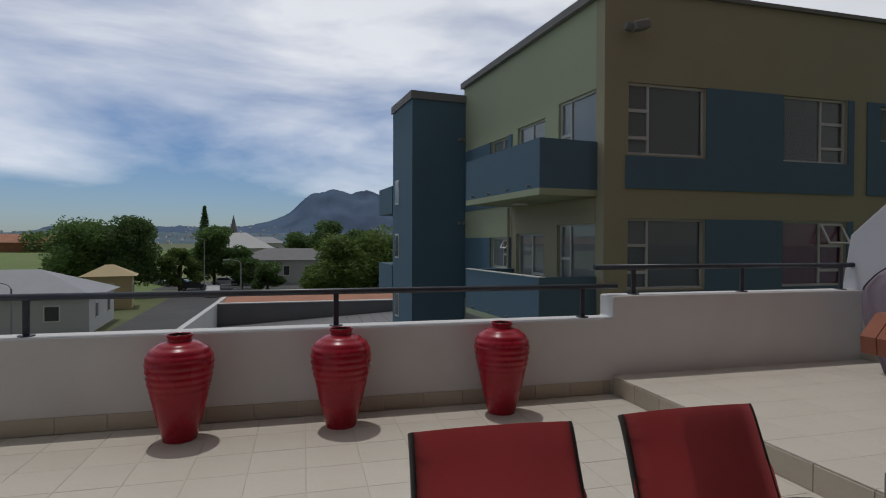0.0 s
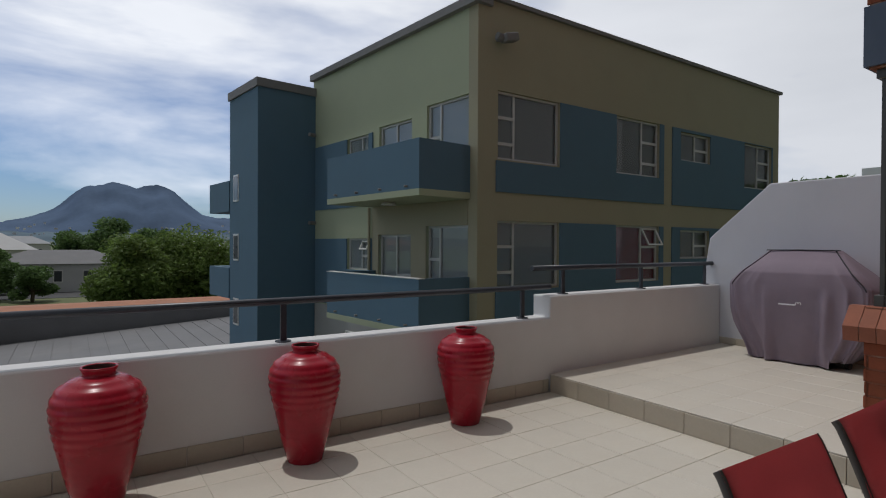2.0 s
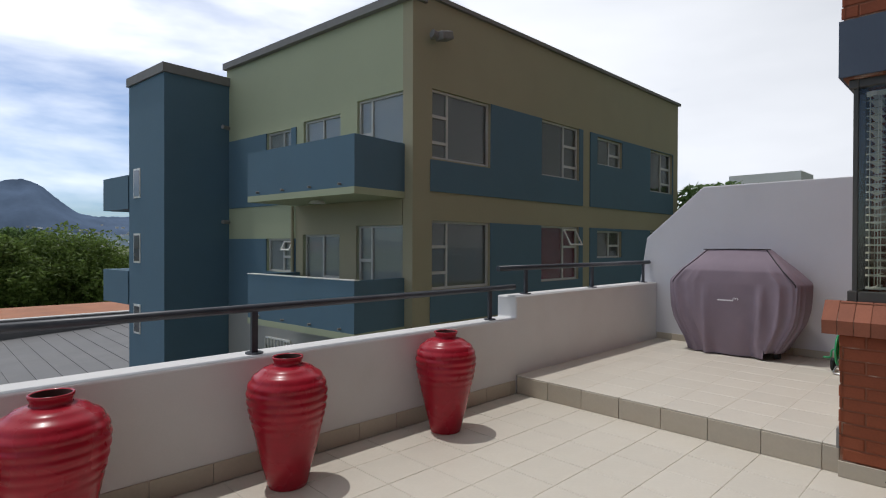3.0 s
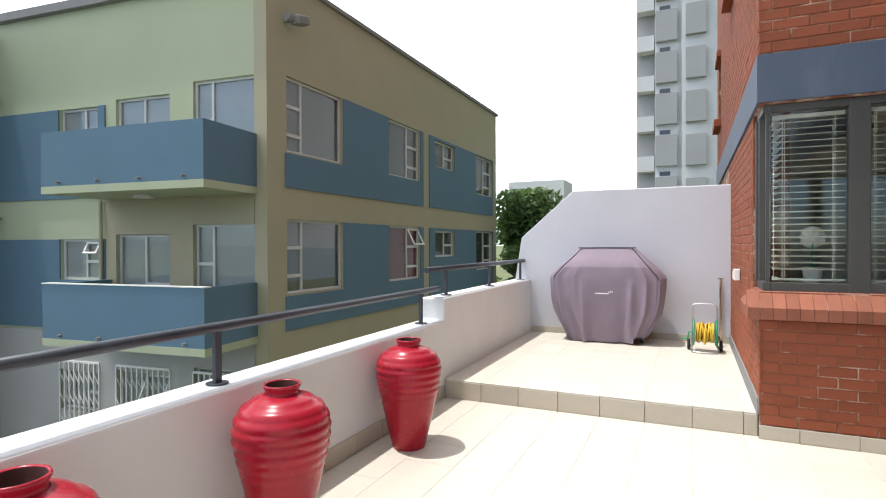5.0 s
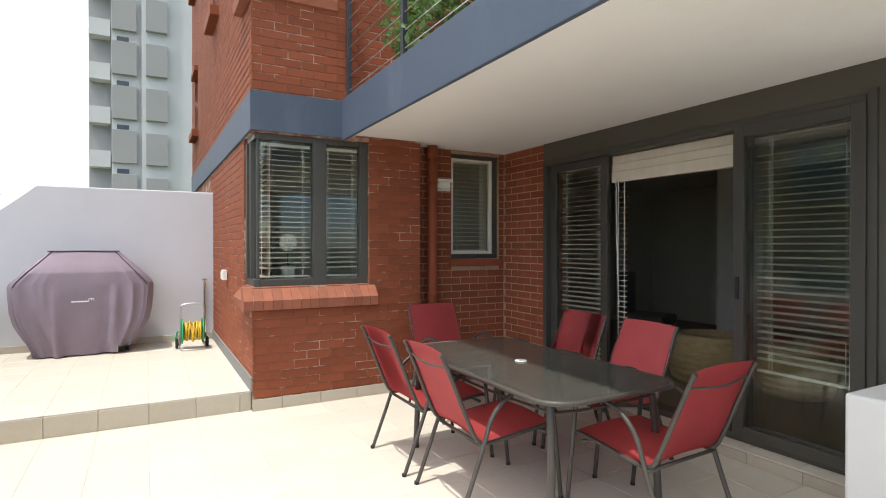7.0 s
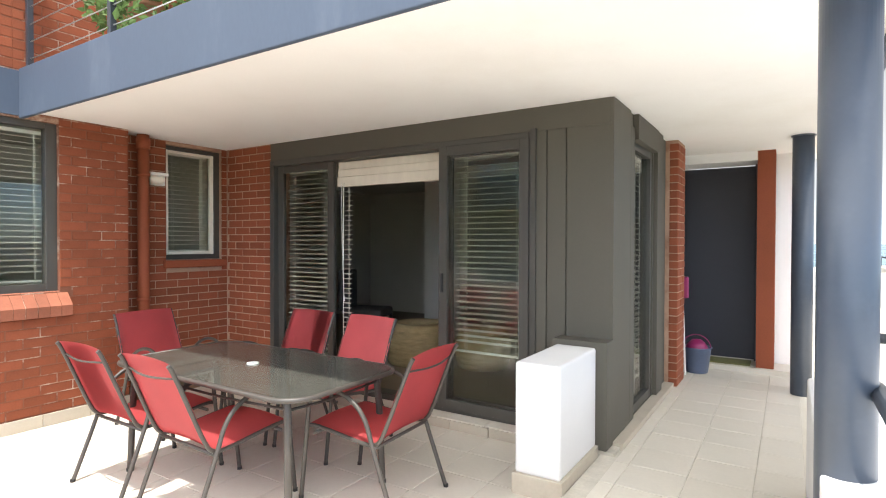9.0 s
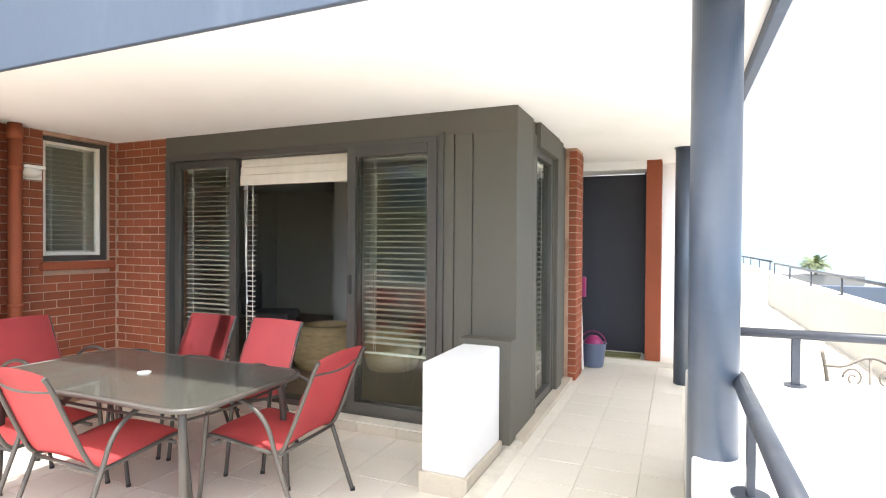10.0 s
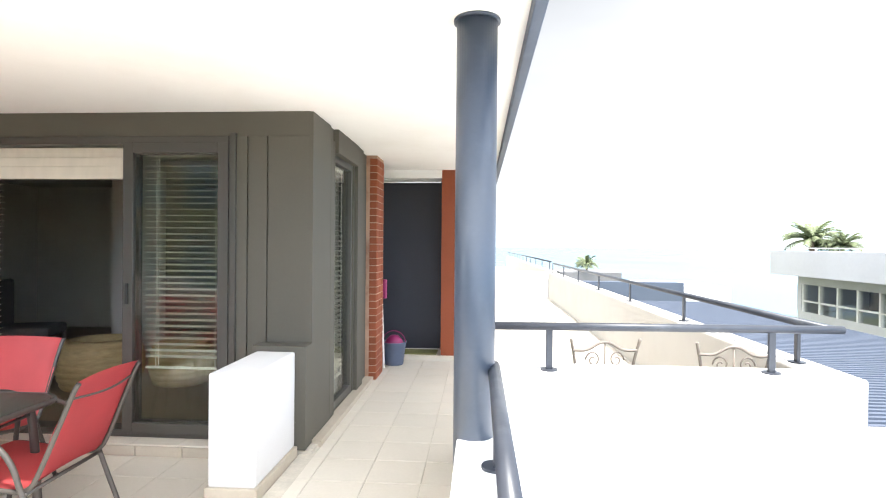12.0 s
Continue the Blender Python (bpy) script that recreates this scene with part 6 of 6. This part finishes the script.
handrail("charcoal steel handrail on the far parapet", (-4.72, -14.5), (-4.72, -39.5), 1.02, 0.74, [0.3 + 2.1 * k for k in range(12)], "next terrace handrails")


def iron_chair(m):
    c = thing("garden_chair", "pale scrolled wrought-iron garden chair on the next terrace", "chair", m, group="iron garden chairs")
    part("seat", lathe([(0.0, 0.44), (0.20, 0.44), (0.215, 0.447), (0.20, 0.455), (0.0, 0.455)], 24), M_IRON, c)
    for x in (-0.19, 0.19):
        part("leg", tube(smooth_path([(x, 0.17, 0.44), (x * 1.05, 0.2, 0.2), (x * 1.15, 0.24, 0.0)], 2), 0.011, 7), M_IRON, c)
        part("back_post", tube(smooth_path([(x * 1.15, -0.24, 0.0), (x, -0.19, 0.44), (x * 1.1, -0.22, 0.74), (x * 1.32, -0.25, 0.93)], 2), 0.011, 7), M_IRON, c)
    part("top_bar", tube(smooth_path([(-0.235, -0.240, 0.845), (-0.13, -0.235, 0.84), (-0.05, -0.235, 0.895), (0, -0.235, 0.905), (0.05, -0.235, 0.895), (0.13, -0.235, 0.84), (0.235, -0.240, 0.845)], 3), 0.011, 7), M_IRON, c)
    part("splat", tube([(0, -0.225, 0.46), (0, -0.235, 0.90)], 0.007, 6), M_IRON, c)
    for s in (-1, 1):
        part("scroll", tube([(s * (0.085 + 0.055 * (1 - k / 26) * math.cos(k * 0.42)), -0.232, 0.775 + 0.062 * (1 - k / 26) * math.sin(k * 0.42)) for k in range(22)], 0.006, 6), M_IRON, c)
        part("scroll", tube([(s * (0.07 + 0.05 * (1 - k / 26) * math.cos(k * 0.42 + 2)), -0.228, 0.60 + 0.05 * (1 - k / 26) * math.sin(k * 0.42 + 2)) for k in range(22)], 0.006, 6), M_IRON, c)
    return c


ic = iron_chair(pose(-3.40, -1.75, -0.10, rz=185))
copy_thing(ic, pose(-4.30, -1.66, -0.10, rz=176))

roof = thing("corrugated_roof", "blue-grey corrugated metal roof below the terraces", "roof", kind="structure")
rb = bmesh.new()
n = 110
for i in range(n):
    y = -1.6 - i * 0.20
    add_box(rb, -14.0, -4.9, y - 0.045, y + 0.045, -1.06, -1.0)
part("roof_ribs", rb, M_BLUEROOF, roof)
part("roof_sheet", box(-14.0, -4.88, -23.6, -1.4, -1.2, -1.06), M_BLUEROOF, roof)

glassb = thing("glass_fronted_building", "white building with a long row of windows and roof terrace", "building", kind="structure")
part("wall", box(-34, -17.9, -24.9, 10, -6, -1.5), M_WHITEBLD, glassb)
part("roof_band", box(-34, -16.75, -25.2, 10, 0.25, 1.38), M_WHITEBLD, glassb)
part("lintel", box(-34, -17.9, -24.9, 10, -0.2, 0.25), M_WHITEBLD, glassb)
# solid block coloured dark in place of unlit rooms
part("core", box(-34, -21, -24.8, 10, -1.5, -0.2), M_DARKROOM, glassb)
for k in range(28):
    y = -24.5 + k * 1.25
    part("mullion", box(-18.1, -17.9, y - 0.05, y + 0.05, -1.5, -0.2), M_WHITEPL, glassb)
part("transom", box(-18.1, -17.9, -24.6, 10, -1.02, -0.96), M_WHITEPL, glassb)
part("pane", box(-18.02, -17.98, -24.6, 10, -1.5, -0.2), M_GLASS_FAR, glassb)
part("corner_pier", box(-21, -17.88, -24.92, -24.6, -1.5, -0.2), M_WHITEBLD, glassb)
part("roof_rail", box(-17.0, -16.96, -24.9, 10, 1.50, 1.53), M_WHITEPL, glassb)
for k in range(12):
    part("rail_post", box(-17.0, -16.96, -24.9 + k * 2.9, -24.86 + k * 2.9, 1.38, 1.50), M_WHITEPL, glassb)


def palm(x, y, z, h, size, seed):
    r = random.Random(seed)
    p = thing("palm_tree", "bushy green palm on a roof terrace", "palm", pose(x, y, z), group="palms")
    part("trunk", cyl((0, 0, 0), (0, 0, h), 0.14 * size, 0.10 * size, 10), M_BARK, p)
    bm = bmesh.new()
    for i in range(64):
        a, e = r.random() * math.tau, r.uniform(0.1, 1.2)
        prev = Vector((0, 0, h))
        d = Vector((math.cos(a) * math.cos(e), math.sin(a) * math.cos(e), math.sin(e)))
        for s in range(9):
            q = prev + d * 0.16 * size
            d = (d + Vector((0, 0, -0.13))).normalized()
            sv = d.cross(Vector((0, 0, 1))).normalized()
            for sg in (-1, 1):
                tip = q + sv * sg * 0.28 * size + d * 0.16 * size + Vector((0, 0, -0.10 * size))
                bm.faces.new([bm.verts.new(v) for v in (prev, q, tip)])
            prev = q
    part("fronds", bm, M_PALM, p)


palm(-18.0, -24.0, 1.38, 0.5, 0.85, 3)
palm(-10.5, -38.6, -0.4, 0.6, 0.62, 4)
palm(-18.6, -22.8, 1.38, 0.25, 0.6, 6)
structure("sea", box(-3000, 1500, -4500, -60, GROUND_Z - 2.5, GROUND_Z - 2), M_SEA, "pale hazy sea to the horizon", "water")
dk = thing("low_roofs", "dark flat roofs and white walls further down", "building", kind="structure")
part("wall", box(-12.9, -8.5, -44, -38, -6, -0.4), M_FLATROOF, dk)
part("wall", box(-15.5, -9.0, -34, -33, -2, -0.75), M_BLUEROOF, dk)
part("wall", box(-26, -17, -60, -50, -6, -2.2), M_WHITEBLD, dk)
part("wall", box(-20, -16, -48, -45, -6, -2.6), M_PAVE, dk)

# ---- pieces: tiles and bricks ----
tile_meshes = {}


def tile_mesh(w, d, material, key):
    k = (round(w, 3), round(d, 3), key)
    if k not in tile_meshes:
        bm = bmesh.new()
        c = 0.0018
        lo = [bm.verts.new((sx * w / 2, sy * d / 2, -0.009)) for sx, sy in ((-1, -1), (1, -1), (1, 1), (-1, 1))]
        mid = [bm.verts.new((sx * w / 2, sy * d / 2, -c)) for sx, sy in ((-1, -1), (1, -1), (1, 1), (-1, 1))]
        hi = [bm.verts.new((sx * (w / 2 - c), sy * (d / 2 - c), 0)) for sx, sy in ((-1, -1), (1, -1), (1, 1), (-1, 1))]
        bm.faces.new(hi)
        for a, b in ((lo, mid), (mid, hi)):
            for i in range(4):
                bm.faces.new((a[i], a[(i + 1) % 4], b[(i + 1) % 4], b[i]))
        tile_meshes[k] = mesh_of("tile", bm, material)
    return tile_meshes[k]


def lay_tiles(parent, x0, x1, y0, y1, z, ox, oy, blocked=()):
    gap = 0.004
    i0, i1 = math.floor((x0 - ox) / TILE), math.ceil((x1 - ox) / TILE)
    j0, j1 = math.floor((y0 - oy) / TILE), math.ceil((y1 - oy) / TILE)
    rnd = random.Random(9)
    for i in range(i0, i1):
        for j in range(j0, j1):
            a, b = max(ox + i * TILE, x0), min(ox + (i + 1) * TILE, x1)
            c, d = max(oy + j * TILE, y0), min(oy + (j + 1) * TILE, y1)
            if b - a < 0.02 or d - c < 0.02 or any(q[0] < a + 0.01 and b - 0.01 < q[1] and q[2] < c + 0.01 and d - 0.01 < q[3] for q in blocked):
                continue
            o = new("tile", tile_mesh(b - a - gap, d - c - gap, M_TILE, "f"))
            o.parent = parent
            o.location = ((a + b) / 2, (c + d) / 2, z + rnd.uniform(-0.0006, 0.0006))


lay_tiles(floor, -2.42, PLAT_X - 0.001, DOOR_Y + 0.135, PAR_Y - 0.012, 0.0, -1.49, 3.58 - 14 * TILE, blocked=((-2.42, -1.36, -3, -0.2),))
lay_tiles(floor_corner, -3.30, -2.42, 1.50, PAR_Y - 0.012, 0.0, -1.49 - 5 * TILE, 3.58 - 14 * TILE)
lay_tiles(floor_raised, PLAT_X - 0.004, GW_X, BRICK_Y, PAR_Y, PLAT_Z, PLAT_X - 0.004, 3.58 - 10 * TILE)
lay_tiles(floor_passage, -2.42, GREY_X - 0.09, -4.25, -0.2, PASS_Z, -1.49, -1.09 - 12 * TILE)


def upright_tiles(parent, a, b, z0, z1, first, inward):
    """A row of tiles standing against a wall from a to b (x, y); inward is the normal they face."""
    d = Vector((b[0] - a[0], b[1] - a[1], 0))
    L = d.length
    u = d.normalized()
    n = Vector((*inward, 0))
    m = Matrix.Identity(4)
    m.col[0], m.col[1], m.col[2] = (*u, 0), (*n.cross(u), 0), (*n, 0)
    s = first - TILE if first > 0 else 0.0
    while s < L:
        p, q = max(s, 0), min(s + TILE, L)
        if q - p > 0.02:
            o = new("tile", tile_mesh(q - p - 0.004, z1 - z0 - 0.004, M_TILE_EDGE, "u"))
            o.parent = parent
            mid = Vector((a[0], a[1], 0)) + u * (p + q) / 2 + n * 0.01
            o.matrix_local = Matrix.Translation((mid.x, mid.y, (z0 + z1) / 2)) @ m
        s += TILE


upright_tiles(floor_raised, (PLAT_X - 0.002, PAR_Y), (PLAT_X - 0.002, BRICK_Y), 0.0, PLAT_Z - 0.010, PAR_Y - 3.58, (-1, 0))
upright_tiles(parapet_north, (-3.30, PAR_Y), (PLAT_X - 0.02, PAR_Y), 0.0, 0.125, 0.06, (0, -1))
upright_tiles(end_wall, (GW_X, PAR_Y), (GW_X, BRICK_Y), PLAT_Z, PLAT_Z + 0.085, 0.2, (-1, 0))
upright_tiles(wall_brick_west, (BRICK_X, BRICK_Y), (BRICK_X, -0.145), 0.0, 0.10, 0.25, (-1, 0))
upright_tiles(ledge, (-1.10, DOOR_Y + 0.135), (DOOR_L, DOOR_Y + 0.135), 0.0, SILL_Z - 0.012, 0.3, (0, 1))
xs = -1.10
while xs < DOOR_L:
    xe = min(xs + TILE, DOOR_L)
    o = new("tile", tile_mesh(xe - xs - 0.004, 0.14, M_TILE, "f"))
    o.parent = ledge
    o.location = ((xs + xe) / 2, DOOR_Y + 0.072, SILL_Z)
    xs += TILE

COURSE, BRICK_L, JOINT = 0.0755, 0.226, 0.009


def box_rows(u0, u1, z0, z1, holes, phase):
    """Runs of bricks in stretcher bond as (ua, ub, za, zb), cut at ends and holes."""
    out = []
    n = int(round((z1 - z0) / COURSE))
    for c in range(n):
        za = z0 + c * COURSE
        zb = min(za + COURSE - JOINT, z1)
        s = u0 - BRICK_L * (0.5 if (c + phase) % 2 else 0.0)
        while s < u1:
            a, b = max(s, u0), min(s + BRICK_L - JOINT, u1)
            s += BRICK_L
            spans = [(a, b)]
            for h in holes:
                if za + 0.012 < h[3] and zb - 0.012 > h[2]:
                    nxt = []
                    for p, q in spans:
                        if q <= h[0] or p >= h[1]:
                            nxt.append((p, q))
                        else:
                            if p < h[0]:
                                nxt.append((p, h[0]))
                            if q > h[1]:
                                nxt.append((h[1], q))
                    spans = nxt
            out += [(p, q, za, zb) for p, q in spans if q - p > 0.025]
    return out


brick_meshes = {}


def brick_mesh(w, h):
    k = (round(w, 2), round(h, 3))
    if k not in brick_meshes:
        bm = bmesh.new()
        c = 0.004
        lo = [bm.verts.new((sx * w / 2, 0, sz * h / 2)) for sx, sz in ((-1, -1), (1, -1), (1, 1), (-1, 1))]
        mid = [bm.verts.new((sx * w / 2, -0.010, sz * h / 2)) for sx, sz in ((-1, -1), (1, -1), (1, 1), (-1, 1))]
        hi = [bm.verts.new((sx * (w / 2 - c), -0.013, sz * (h / 2 - c))) for sx, sz in ((-1, -1), (1, -1), (1, 1), (-1, 1))]
        bm.faces.new(hi)
        for a, b in ((lo, mid), (mid, hi)):
            for i in range(4):
                bm.faces.new((a[i], a[(i + 1) % 4], b[(i + 1) % 4], b[i]))
        brick_meshes[k] = mesh_of("brick", bm, M_BRICK)
    return brick_meshes[k]


def lay_bricks(parent, axis, face, u0, u1, z0, z1, holes=(), phase=0, limit=300, near=None):
    """Bricks on a wall face: axis 'x' is a face looking west (along y), 'y' one looking north (along x)."""
    rows = box_rows(u0, u1, z0, z1, holes, phase)
    if near is not None:
        rows.sort(key=lambda r: abs(r[0] - near) + 0.4 * abs(r[2] - 1.2))
    rnd = random.Random(3)
    turn = -90 if axis == "x" else 180
    rest_v, rest_f = [], []
    for k, (a, b, za, zb) in enumerate(rows):
        mid, zc = (a + b) / 2, (za + zb) / 2
        off = rnd.uniform(-0.0012, 0.0012)
        m = pose(face + 0.016 + off, mid, zc, rz=turn) if axis == "x" else pose(mid, face - 0.016 + off, zc, rz=turn)
        if k < limit:
            o = new("brick", brick_mesh(b - a, zb - za))
            o.parent = parent
            o.matrix_local = m
        else:
            w, h, c = b - a, zb - za, 0.004
            s = len(rest_v)
            for y, e in ((0, 0), (-0.010, 0), (-0.013, c)):
                rest_v += [m @ Vector((sx * (w / 2 - e), y, sz * (h / 2 - e))) for sx, sz in ((-1, -1), (1, -1), (1, 1), (-1, 1))]
            rest_f.append((s + 8, s + 9, s + 10, s + 11))
            for r in (0, 4):
                for i in range(4):
                    rest_f.append((s + r + i, s + r + (i + 1) % 4, s + r + 4 + (i + 1) % 4, s + r + 4 + i))
    if rest_f:
        me = bpy.data.meshes.new("brickwork")
        me.from_pydata(rest_v, [], rest_f)
        me.materials.append(M_BRICK_FAR)
        o = new("brickwork", me)
        o.parent = parent
        tagged(o, kind="stuff")


lay_bricks(wall_brick_west, "x", BRICK_X, -0.145, BRICK_Y, 0.105, 2.42, [BAY, (0.33, BRICK_Y + 0.01, 0.845, 1.06)])
lay_bricks(wall_brick_north, "y", BRICK_Y, BRICK_X, GW_X + 0.3, PLAT_Z + 0.02, 2.40, [BAYN, (BRICK_X - 0.01, 3.04, 0.845, 1.06)], 1, near=3.0)
lay_bricks(wall_niche, "x", NICHE_X, DOOR_Y, -0.145, 0.02, 2.43, [(-1.24, -0.62, 1.19, 2.43)])
lay_bricks(wall_pier, "y", DOOR_Y, 2.10, NICHE_X, 0.02, 2.43, phase=1)
lay_bricks(passage_pier, "x", -1.433, -3.58, -3.20, 0.07, 2.43)
lay_bricks(passage_pier, "y", -3.192, -1.425, GREY_X - 0.04, 0.07, 2.43)
lay_bricks(wall_upper_west, "x", BRICK_X, SLAB_Y + 0.03, BRICK_Y, 2.745, 6.4, limit=150, near=1.0)
lay_bricks(wall_upper_side, "x", BRICK_X, DOOR_Y, SLAB_Y + 0.03, 2.745, 4.8, limit=150, near=0.3)
lay_bricks(wall_upper_north, "y", BRICK_Y, BRICK_X, 9.3, 2.745, 11.5, [(8.0, 8.6, 3.4, 4.4), (8.0, 8.6, 5.9, 7.0), (5.0, 5.6, 4.35, 5.3)], 1, limit=0)
